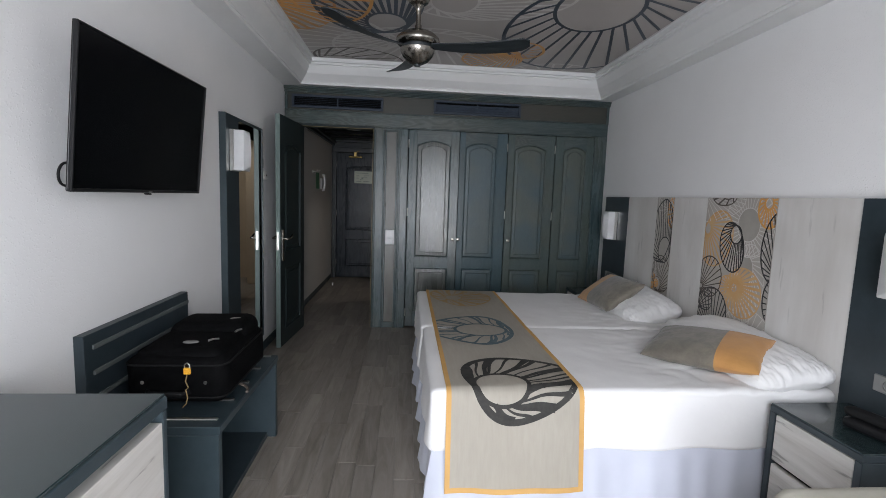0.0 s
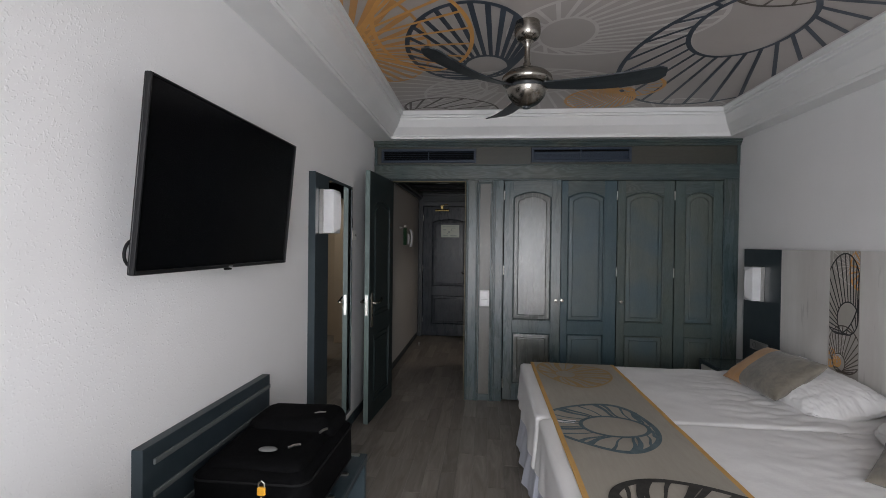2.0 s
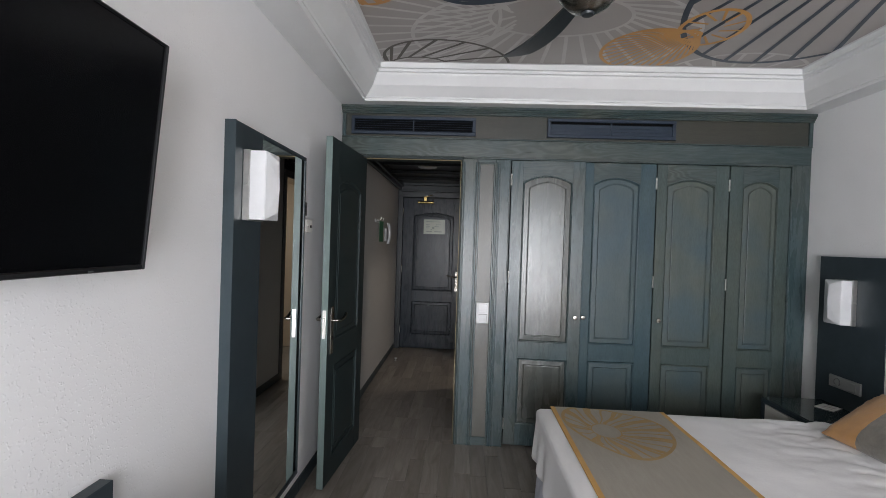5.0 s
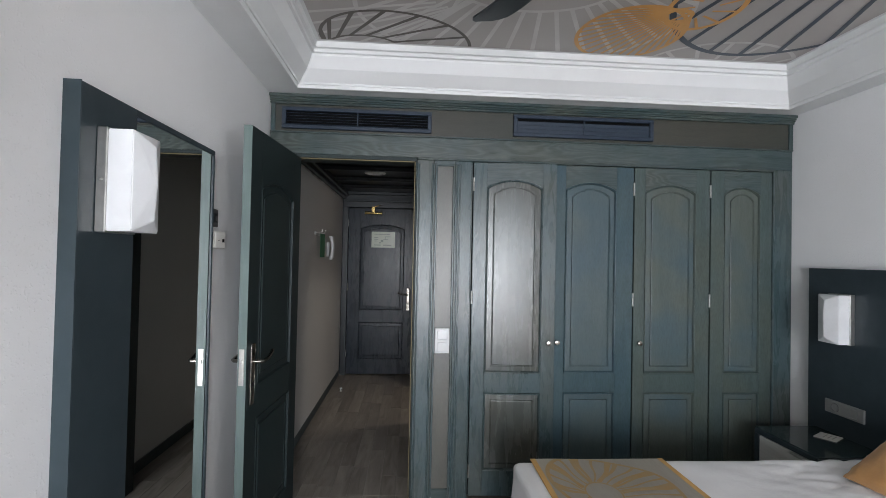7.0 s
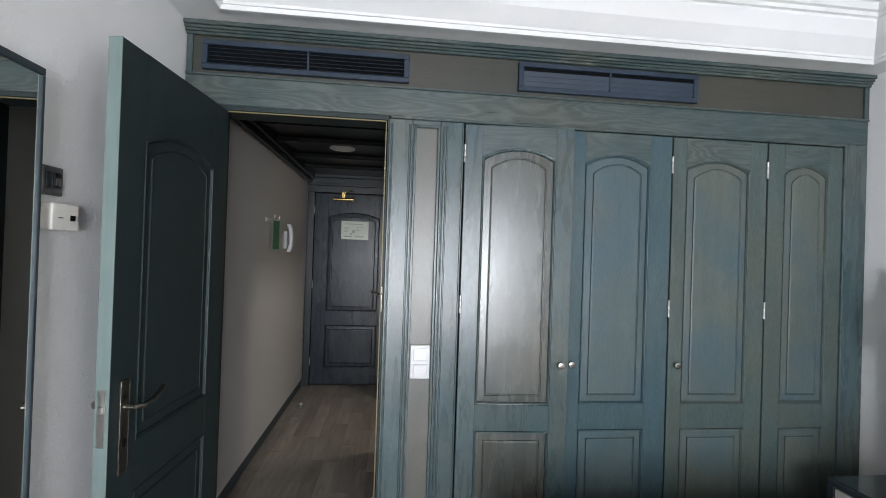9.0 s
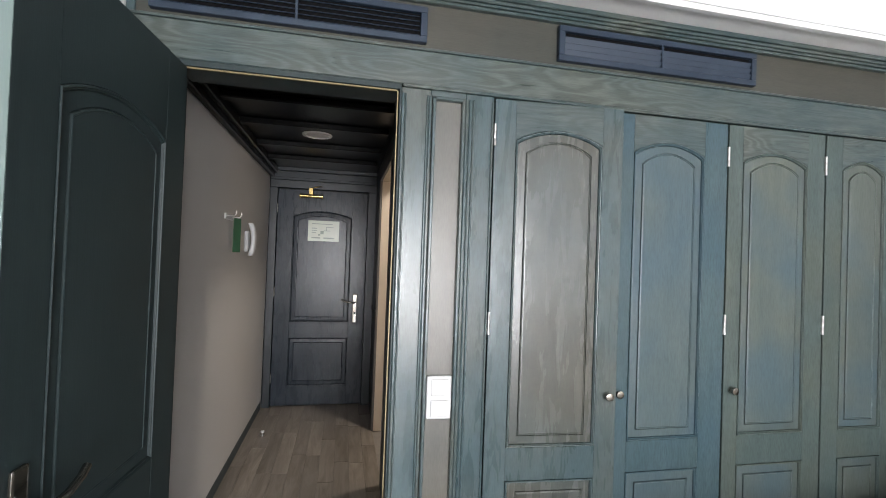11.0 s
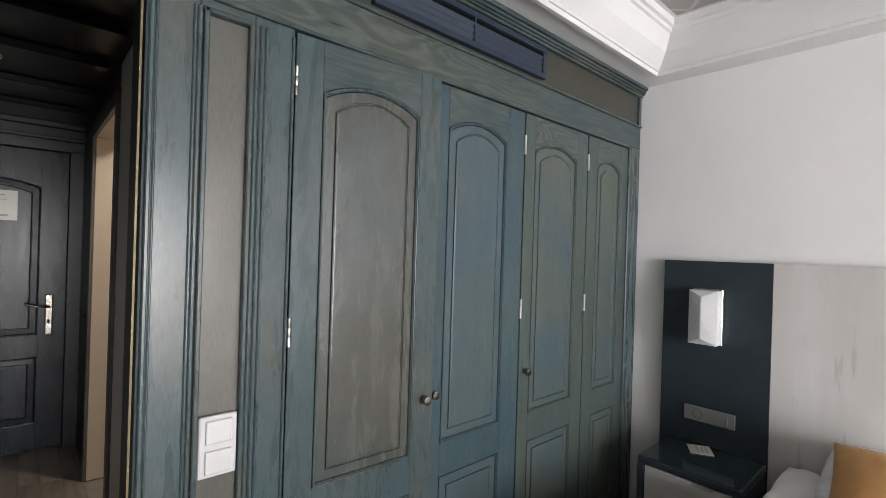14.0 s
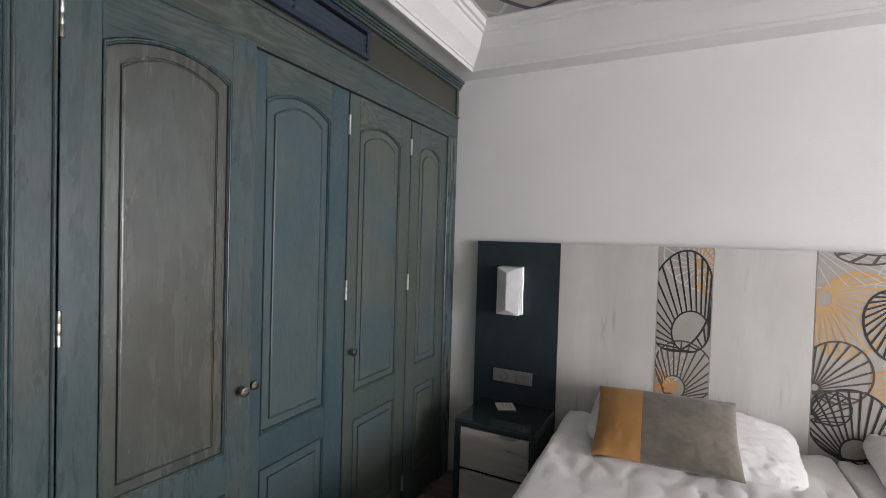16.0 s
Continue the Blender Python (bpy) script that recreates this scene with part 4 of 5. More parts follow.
bm = soft_box((0.026, -0.036, -0.115), (0.056, 0.036, 0.12), 0.014, 10)
for v in bm.verts:
    # both ends swell towards the wall, the grip between them arches away from it
    v.co.x += 0.016 * (1 - (v.co.z / 0.12) ** 2) - (0.012 * (abs(v.co.z) / 0.12) ** 3 if v.co.x < 0.04 else 0.0)
part("handset", bm, "white_plastic", ph, smooth=True)
ds = thing("door_stop", "small steel and rubber floor door stop", "door stop", (-0.856, 7.256, 0.0))
part("stem", lathe([(0.016, 0), (0.016, 0.006), (0.008, 0.008), (0.008, 0.028)], 16), "steel", ds, smooth=True)
part("buffer", lathe([(0.008, 0.026), (0.014, 0.026), (0.014, 0.04), (0.0, 0.042)], 16), "white_plastic", ds, smooth=True)
sl = thing("recessed_spotlight", "round frosted recessed spotlight, switched off", "ceiling light", (-0.493, 6.594, ZH))
part("trim_ring", lathe([(0.075, 0.0), (0.098, -0.002), (0.095, -0.01), (0.075, -0.012), (0.07, -0.004)], 36), "white_plastic", sl, smooth=True)
part("lens", lathe([(0.0, -0.009), (0.072, -0.008), (0.072, -0.002), (0.0, -0.002)], 36), "spot_lens", sl)
# ---- television ----
tv = thing("television", "black flat-screen television on a tilted wall bracket, switched off", "television")
tv.matrix_basis = pose(-0.853, 2.357, 1.617) @ pose(0, 0, 0, 0, 5.1, 0) @ pose(0, 0, 0, 0, 0, 90)
part("casing", B(((-0.476, 0.004, -0.272), (0.476, 0.013, 0.272)), ((-0.36, 0.013, -0.22), (0.36, 0.055, 0.15)), bevel=0.006, seg=2), "tv_frame", tv)
part("bezel", B(((-0.473, -0.006, -0.272), (-0.464, 0.01, 0.272)), ((0.464, -0.006, -0.272), (0.473, 0.01, 0.272)), ((-0.464, -0.006, 0.266), (0.464, 0.01, 0.272)), ((-0.464, -0.006, -0.272), (0.464, 0.01, -0.26)), bevel=0.002), "tv_frame", tv)
part("screen", B(((-0.464, 0.0, -0.26), (0.464, 0.006, 0.266))), "tv_screen", tv)
part("sensor", B(((-0.018, -0.004, -0.281), (0.018, 0.012, -0.274)), bevel=0.003), "black_rubber", tv)
part("badge", B(((-0.012, -0.0075, -0.271), (0.012, -0.006, -0.264))), "grey_plastic", tv)
part("status_light", B(((0.3, -0.0075, -0.269), (0.312, -0.006, -0.266))), "edge_band", tv)
part("wall_bracket", B(((-0.1, 0.055, -0.1), (0.1, 0.112, 0.08)), ((-0.2, 0.11, -0.15), (0.2, 0.13, 0.12)), bevel=0.004), "black_rubber", tv)
part("cable", tube([(-0.31, 0.09, -0.262)] + [(-0.352 - 0.036 * math.cos(radians(a)), 0.095, -0.222 + 0.04 * math.sin(radians(a))) for a in range(-90, 91, 18)] + [(-0.31, 0.09, -0.182)], 0.0045), "black_rubber", tv, smooth=True)

# ---- mirror panel with its lamp ----
mr = thing("wall_mirror", "tall wall mirror in a dark slate laminate panel", "mirror", (XL, 3.411, 0.165))
MW, MH, MG = 0.777, 1.7, 0.234
part("panel", B(((0.0, 0.003, 0.0), (0.042, MG, MH - 0.001)), bevel=0.002), "slate", mr)
part("edge", B(((0.0, 0.0, 0.0), (0.0425, 0.003, MH))), "slate_lit", mr)
part("frame", B(((0.0, MG, MH - 0.02), (0.042, MW, MH - 0.001)), ((0.0, MG, 0.0), (0.042, MW, 0.022)), ((0.0, MW - 0.012, 0.022), (0.042, MW, MH - 0.02)), bevel=0.002), "slate", mr)
part("mirror_glass", B(((0.004, MG, 0.022), (0.037, MW - 0.012, MH - 0.02))), "mirror", mr, "silvered mirror glass")


def sconce(m):
    """A wall lamp: steel back plate and a facetted opal block. Local x is out of the wall, y along it."""
    s = thing("wall_lamp", "facetted white opal wall lamp on a steel plate, unlit", "wall lamp", group="opal wall lamps")
    s.matrix_basis = m
    part("back_plate", B(((0, -0.068, -0.136), (0.026, 0.068, 0.136)), bevel=0.002), "steel", s, "satin steel back plate")
    bm = bmesh.new()
    # a deep block whose front rises from both sides to a shorter, slightly bent ridge
    def v(o, y, z):
        return bm.verts.new((o, y, z))
    back = [v(0.026, y, z) for y, z in ((-0.064, -0.132), (0.064, -0.132), (0.064, 0.132), (-0.064, 0.132))]
    edge = [v(0.088, y, z) for y, z in ((-0.064, -0.132), (0.064, -0.132), (0.064, 0.132), (-0.064, 0.132))]
    lo, mid, hi = v(0.112, 0.0, -0.1), v(0.118, 0.0, 0.0), v(0.112, 0.0, 0.1)
    bm.faces.new(back)
    for a, b in ((1, 2), (3, 0)):
        bm.faces.new((back[a], back[b], edge[b], edge[a]))
    bm.faces.new((back[0], back[1], edge[1], edge[0]))
    bm.faces.new((back[2], back[3], edge[3], edge[2]))
    for f in ((edge[0], edge[1], lo), (edge[2], edge[3], hi), (edge[1], mid, lo), (edge[1], edge[2], mid), (edge[2], hi, mid),
              (edge[0], lo, mid), (edge[0], mid, edge[3]), (edge[3], mid, hi)):
        bm.faces.new(f)
    bmesh.ops.bevel(bm, geom=bm.edges[:], offset=0.002, segments=2, affect="EDGES")
    part("diffuser", bm, "opal", s)
    for y in (-0.0685, 0.0685):
        part("screw", lathe([(0.006, 0), (0.005, 0.003), (0, 0.004)], 12), "steel", s, m=pose(0.013, y, 0, 90 if y < 0 else -90))
    return s


lamp = sconce(pose(XL + 0.042, 3.541, 1.632))
# thermostat and switch by the mirror
th = thing("thermostat", "cream plastic room thermostat on the wall", "thermostat", (XL, 4.296, 1.503))
part("body", B(((0, -0.052, -0.036), (0.03, 0.052, 0.036)), bevel=0.004, seg=2), "cream_plastic", th)
part("window", B(((0.029, 0.016, -0.009), (0.032, 0.034, 0.006))), "void", th)
for z in (-0.007, 0.002):
    part("indicator", B(((0.029, 0.04, z - 0.002), (0.0315, 0.044, z + 0.002))), "white_plastic", th)
part("marking", B(((0.0295, -0.03, -0.004), (0.0305, -0.012, -0.001))), "casing", th)
ks = thing("card_switch", "small black switch plate on the wall above the thermostat", "switch", (XL, 4.27, 1.597))
part("plate", B(((0, -0.038, -0.038), (0.012, 0.038, 0.038)), bevel=0.003), "casing", ks)
part("card_slot", B(((0.011, -0.002, -0.02), (0.015, 0.028, 0.022)), bevel=0.003), "tv_frame", ks)
part("slot_window", B(((0.0145, 0.004, -0.012), (0.0165, 0.022, 0.008)), bevel=0.002), "casing", ks)
part("rocker", B(((0.011, -0.03, -0.022), (0.015, -0.008, 0.022)), bevel=0.003), "slate", ks)

# ---- luggage rack ----
RY0, RY1, RX, RZ = 2.026, 2.845, -0.475, 0.463
rk = thing("luggage_rack", "dark slate laminate luggage bench with metal rails", "luggage rack", (XL, RY0, 0))
L_, D_ = RY1 - RY0, RX - XL
part("seat", B(((0.04, 0, RZ - 0.034), (D_, L_, RZ)), bevel=0.003), "slate_lit", rk)
part("side", B(((0.03, 0.0, 0.0), (D_ - 0.004, 0.035, RZ - 0.034)), bevel=0.003), "slate_lit", rk)
part("side", B(((0.03, L_ - 0.035, 0.0), (D_ - 0.004, L_, RZ - 0.034)), bevel=0.003), "slate_lit", rk)
part("base", B(((0.03, 0.035, 0.0), (D_ - 0.05, L_ - 0.035, 0.03)), ((0.03, 0.035, 0.03), (0.05, L_ - 0.035, RZ - 0.034)), bevel=0.002), "slate", rk)
part("back", B(((0.0, 0.0, 0.3), (0.037, L_ + 0.006, 0.814)), bevel=0.002), "slate", rk)
for z in (0.76, 0.66, 0.56):
    part("wall_rail", B(((0.036, 0.045, z - 0.009), (0.044, L_ + 0.0, z + 0.009)), bevel=0.002), "edge_band", rk, "grey metal bumper strip")
for y in (0.06, 0.24, 0.43, 0.61, 0.79):
    part("seat_rail", B(((0.06, y - 0.009, RZ - 0.001), (D_ - 0.03, y + 0.009, RZ + 0.008)), bevel=0.002), "steel", rk, "satin metal rail")

# ---- suitcase ----
sc = thing("suitcase", "black nylon soft-sided suitcase lying flat with an orange padlock", "suitcase", (-0.735, 2.41, RZ + 0.008))


def shell(lo, hi, r, amp, seed, cuts=14):
    bm = soft_box(lo, hi, r, cuts)
    for v in bm.verts:
        k = noise.noise(v.co * 6 + Vector((seed, 0, 0)))
        v.co += v.co.normalized() * amp * k
    return bm


part("body", shell((-0.19, -0.215, 0.0), (0.22, 0.34, 0.205), 0.05, 0.008, 3), "black_cloth", sc, smooth=True)
part("front_pocket", shell((-0.16, -0.185, 0.15), (0.19, 0.15, 0.228), 0.035, 0.006, 5, 12), "black_cloth", sc, smooth=True)
part("rear_pocket", shell((-0.16, 0.08, 0.15), (0.2, 0.33, 0.265), 0.06, 0.008, 8, 12), "black_cloth", sc, smooth=True)
def loop_tube(x0, x1, y0, y1, z, r):
    c = 0.05
    pts = []
    for cx, cy, a in ((x1 - c, y1 - c, 0), (x0 + c, y1 - c, 90), (x0 + c, y0 + c, 180), (x1 - c, y0 + c, 270)):
        pts += [(cx + c * math.cos(radians(a + k * 22.5)), cy + c * math.sin(radians(a + k * 22.5)), z) for k in range(5)]
    return tube(pts + pts[:1], r, 6)
for z in (0.035, 0.172):
    part("piping", loop_tube(-0.19, 0.22, -0.215, 0.34, z, 0.004), "black_rubber", sc, smooth=True)
part("badge", lathe([(0.0, 0.004), (0.03, 0.003), (0.034, 0.0)], 24), "grey_plastic", sc, "oval metal badge", pose(0.035, -0.1, 0.236) @ Matrix.Diagonal((1, 0.62, 1, 1)), True)
for x, y, a in ((0.1, -0.08, 40), (0.165, 0.06, 70), (0.1, 0.18, 20)):
    part("zip_pull", tube([(0, 0, 0), (0.02, 0, 0.004), (0.045, 0.002, 0.0)], 0.005, 6), "steel", sc, "", pose(x, y, 0.236 if y < 0.1 else 0.264, 0, 0, a), True)
part("handle", tube([(-0.09, -0.212, 0.06), (-0.08, -0.236, 0.058), (0.06, -0.238, 0.058), (0.07, -0.212, 0.06)], 0.012), "black_rubber", sc, smooth=True)
lk = part("padlock", B(((-0.014, -0.012, -0.028), (0.014, 0.0, 0.0)), bevel=0.003), "amber", sc, "small amber padlock", pose(0.07, -0.212, 0.165))
part("shackle", tube([(-0.01, -0.006, -0.002), (-0.01, -0.006, 0.012), (0, -0.006, 0.02), (0.01, -0.006, 0.012), (0.01, -0.006, -0.002)], 0.003, 8), "steel", lk, smooth=True)
part("cord", tube([(0.07, -0.22, 0.135), (0.066, -0.226, 0.11), (0.078, -0.229, 0.085), (0.068, -0.231, 0.075), (0.076, -0.233, 0.045), (0.072, -0.236, 0.02), (0.06, -0.245, 0.006)], 0.0026, 6), "straw", sc, "knotted straw-coloured cord", smooth=True)
for x in (-0.11, 0.14):
    part("stud", lathe([(0.008, 0), (0.006, 0.004), (0, 0.005)], 12), "steel", sc, "", pose(x, -0.216, 0.1, 90), True)
part("luggage_tag", tube([(0.2, -0.02, 0.02), (0.235, -0.03, 0.012), (0.26, -0.06, 0.01), (0.265, -0.09, 0.006)], 0.007, 6), "ink_brown", sc, "faded patterned luggage tag", smooth=True)

# ---- desk ----
dk = thing("desk", "dark slate desk with a glass top and whitewashed drawer front", "desk", (XL, 0.4, 0))
DY, DD, DZ = 1.168, 0.556, 0.802
part("top", B(((0.0, 0, DZ - 0.045), (DD, DY, DZ - 0.008)), bevel=0.003), "slate_lit", dk)
part("glass_top", B(((0.004, 0.004, DZ - 0.008), (DD - 0.004, DY - 0.004, DZ)), bevel=0.002), "glass_top", dk, "grey-tinted glass top")
part("side_panel", B(((0.0, DY - 0.022, 0), (DD - 0.002, DY, DZ - 0.045)), bevel=0.003), "slate_lit", dk)
part("side_panel", B(((0.0, 0.0, 0), (DD - 0.004, 0.04, DZ - 0.045)), bevel=0.003), "slate_lit", dk)
for z0, z1 in ((0.5, 0.727), (0.27, 0.49), (0.05, 0.26)):
    part("drawer_front", B(((0.03, 0.4, z0), (DD - 0.003, DY - 0.024, z1)), bevel=0.002), "whitewash_x", dk, "whitewashed oak drawer front")
part("carcass", B(((0.03, 0.48, 0.02), (DD - 0.05, DY - 0.03, DZ - 0.05))), "slate", dk)

# ---- headboard ----
HX, HZ0, HZ1 = 2.236, 0.26, 1.43
hb = thing("headboard", "wall headboard of whitewashed, printed and slate panels", "headboard", (XR, 0, 0))
def hb_panel(y0, y1, material, label, proud=0.0):
    return part("panel", B(((HX - XR - proud, y0 + 0.0002, HZ0), (-0.001, y1 - 0.0002, HZ1))), material, hb, label)
hb_panel(4.368, 4.852, "slate", "dark slate panel", 0.004)
hb_panel(1.695, 2.18, "slate", "dark slate panel", 0.004)
for y0, y1 in ((3.884, 4.367), (3.258, 3.644), (2.181, 2.657)):
    hb_panel(y0, y1, "whitewash", "whitewashed oak panel")
print_a = hb_panel(3.645, 3.883, "print_panel", "narrow taupe panel printed with spoked wheels")
print_b = hb_panel(2.658, 3.257, "print_panel", "broad taupe panel printed with spoked wheels")


def on_board(bm, y0, y1, depth):
    clip(bm, y0 + 0.003, y1 - 0.003, HZ0 + 0.003, HZ1 - 0.003)
    for v in bm.verts:
        u, w, d = v.co
        v.co = (HX - XR - depth - d * 0.5, u, w)
    return bm


def print_on(parent, y0, y1, rows):
    for k, (ink, bm) in enumerate(rows):
        part("printed_wheel", on_board(bm, y0, y1, 0.0003 + 0.00008 * k), ink, parent, kind="stuff")


print_on(print_a, 3.645, 3.883, [
    ("ink_pale", wheel((3.66, 1.4, 0.2, 0.18, 0), (3.7, 1.35, 0.03, 0.03, 0), 22, 0.005, 0.006)),
    ("ink_orange", wheel((3.655, 1.32, 0.065, 0.115, 0), (3.62, 1.32, 0.02, 0.03, 0), 14, 0.008, 0.014)),
    ("ink_orange", wheel((3.87, 0.76, 0.05, 0.06, 0), (3.87, 0.76, 0.02, 0.02, 0), 12, 0.01, 0.012)),
    ("ink_pale", wheel((3.82, 0.86, 0.07, 0.1, 10), (3.84, 0.8, 0.02, 0.02, 0), 14, 0.004, 0.006)),
    ("ink_brown", wheel((3.752, 0.83, 0.125, 0.145, -20), (3.796, 0.742, 0.05, 0.056, 0), 22, 0.006, 0.008)),
    ("ink_orange", wheel((3.81, 0.745, 0.03, 0.03, 0), (3.81, 0.745, 0.012, 0.012, 0), 9, 0.008, 0.008)),
    ("ink_black", wheel((3.785, 1.166, 0.137, 0.25, 10), (3.733, 1.022, 0.08, 0.1, 8), 24, 0.007, 0.009)),
])
print_on(print_b, 2.658, 3.257, [
    ("ink_grey", wheel((2.86, 1.27, 0.09, 0.1, 0), (2.86, 1.27, 0.088, 0.098, 0), 0, 0.004, 0.006, fill=True)),
    ("ink_grey", wheel((2.85, 1.0, 0.06, 0.09, 0), (2.85, 1.0, 0.058, 0.088, 0), 0, 0.004, 0.006, fill=True)),
    ("ink_pale", wheel((2.86, 1.28, 0.2, 0.2, 0), (2.86, 1.27, 0.09, 0.1, 0), 34, 0.005, 0.006)),
    ("ink_pale", wheel((2.84, 0.92, 0.14, 0.24, 6), (2.85, 1.0, 0.06, 0.09, 0), 30, 0.005, 0.006)),
    ("ink_pale", wheel((2.8, 0.62, 0.2, 0.16, 0), (2.8, 0.56, 0.05, 0.05, 0), 24, 0.005, 0.006)),
    ("ink_pale", wheel((3.3, 1.43, 0.4, 0.16, 0), (3.3, 1.48, 0.05, 0.04, 0), 40, 0.004, 0.005)),
    ("ink_orange_pale", wheel((3.13, 1.165, 0.14, 0.185, 20), (3.225, 1.225, 0.03, 0.04, 0), 22, 0.01, 0.011)),
    ("ink_orange", wheel((2.71, 1.37, 0.085, 0.11, 0), (2.72, 1.4, 0.03, 0.035, 0), 18, 0.01, 0.012)),
    ("ink_orange_pale", wheel((2.99, 0.88, 0.07, 0.065, 0), (2.97, 0.88, 0.02, 0.02, 0), 16, 0.008, 0.008)),
    ("ink_orange_pale", wheel((2.86, 0.86, 0.15, 0.15, 20), (2.93, 0.88, 0.03, 0.03, 0), 24, 0.014, 0.009)),
    ("ink_brown", wheel((3.09, 1.435, 0.11, 0.055, 0), (3.06, 1.45, 0.06, 0.03, 0), 9, 0.01, 0.008)),
    ("ink_brown", wheel((3.17, 0.91, 0.12, 0.135, 0), (3.245, 0.835, 0.018, 0.018, 0), 18, 0.006, 0.008)),
    ("ink_black", wheel((3.12, 0.695, 0.145, 0.15, 12), (3.09, 0.58, 0.06, 0.06, 0), 22, 0.007, 0.009)),
    ("ink_black", wheel((3.185, 0.755, 0.07, 0.075, 0), (3.25, 0.7, 0.015, 0.015, 0), 12, 0.005, 0.006)),
    ("ink_black", wheel((2.985, 1.125, 0.105, 0.155, -14), (2.955, 1.205, 0.048, 0.056, -8), 26, 0.007, 0.009)),
    ("ink_black", wheel((2.63, 1.16, 0.11, 0.2, 6), (2.6, 1.05, 0.06, 0.07, 0), 22, 0.007, 0.01)),
    ("ink_black", wheel((2.62, 0.86, 0.075, 0.13, 0), (2.6, 0.85, 0.03, 0.06, 0), 20, 0.006, 0.009)),
])
copy_thing(lamp, pose(HX - 0.004, 4.63, 1.157, 0, 0, 180))
copy_thing(lamp, pose(HX - 0.004, 1.93, 1.157, 0, 0, 180))
def socket(y, z):
    s = thing("socket_plate", "grey double socket and switch plate on the headboard", "socket", (HX - 0.004, y, z), group="headboard sockets")
    part("plate", B(((-0.012, -0.115, -0.036), (0, 0.115, 0.036)), bevel=0.003), "grey_plastic", s)
    part("socket_well", lathe([(0.024, 0.0), (0.022, 0.003), (0.019, -0.008), (0.0, -0.008)], 24), "casing", s, "", pose(-0.012, 0.05, 0, 0, -90), True)
    for dy in (-0.009, 0.009):
        part("pin_hole", lathe([(0.003, 0), (0.0, 0.001)], 8), "void", s, "", pose(-0.006, 0.05 + dy, 0, 0, -90))
    part("rocker", B(((-0.016, -0.085, -0.024), (-0.011, -0.03, 0.024)), bevel=0.002), "grey_plastic", s)
    return s
socket(4.614, 0.662)
socket(1.91, 0.655)

# ---- night stands ----
def nightstand(y0, label):
    n = thing("nightstand", label, "nightstand", (HX - 0.006, y0, 0), group="night stands beside the beds")
    W, D, H = 0.425, 0.375, 0.515
    part("top", B(((-D, 0, H - 0.035), (0, W, H - 0.006)), bevel=0.003), "slate", n)
    part("glass_top", B(((-D + 0.003, 0.003, H - 0.006), (-0.003, W - 0.003, H)), bevel=0.001), "glass_top", n, "clear glass cover")
    part("side", B(((-D, 0, 0), (0, 0.03, H - 0.035)), bevel=0.002), "slate", n)
    part("side", B(((-D, W - 0.03, 0), (0, W, H - 0.035)), bevel=0.002), "slate", n)
    # coloured near-black as the shade round the drawers
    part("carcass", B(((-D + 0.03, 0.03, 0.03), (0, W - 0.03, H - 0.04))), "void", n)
    for z0, z1 in ((0.268, 0.474), (0.045, 0.25)):
        part("drawer_front", B(((-D + 0.004, 0.033, z0), (-D + 0.026, W - 0.033, z1)), bevel=0.002), "whitewash_x", n, "whitewashed oak drawer front")
    return n
nightstand(4.37, "dark slate nightstand with glass top and two whitewashed drawers")
nightstand(1.7, "dark slate nightstand with glass top and two whitewashed drawers")
nt = thing("note_card", "small pale printed card lying on the nightstand", "card", (2.14, 4.62, 0.5155), 30)
part("card", B(((-0.055, -0.05, 0.0), (0.055, 0.05, 0.004)), bevel=0.001), "paper", nt)
part("print", B(((-0.035, -0.03, 0.0045), (0.035, -0.024, 0.005)), ((-0.035, -0.01, 0.0045), (0.03, -0.005, 0.005)), ((-0.035, 0.01, 0.0045), (0.034, 0.015, 0.005))), "ink_grey", nt)
te = thing("telephone", "black bedside telephone on the nightstand", "telephone", (2.07, 1.83, 0.516), 12)
part("base", soft_box((-0.08, -0.11, 0.0), (0.09, 0.1, 0.045), 0.018, 8), "tv_frame", te, smooth=True)
part("handset", soft_box((-0.07, -0.115, 0.045), (-0.02, 0.105, 0.085), 0.018, 8), "black_rubber", te, smooth=True)
part("keypad", B(((0.0, -0.03, 0.044), (0.07, 0.08, 0.05)), bevel=0.002), "slate", te)

# ---- beds ----
ZB = 0.55


def ruffle(v, seed, amp):
    return amp * (noise.noise(Vector((v.x * 3.1, v.y * 3.1, seed))) + 0.5 * noise.noise(Vector((v.x * 9, v.y * 9, v.z * 5 + seed))))


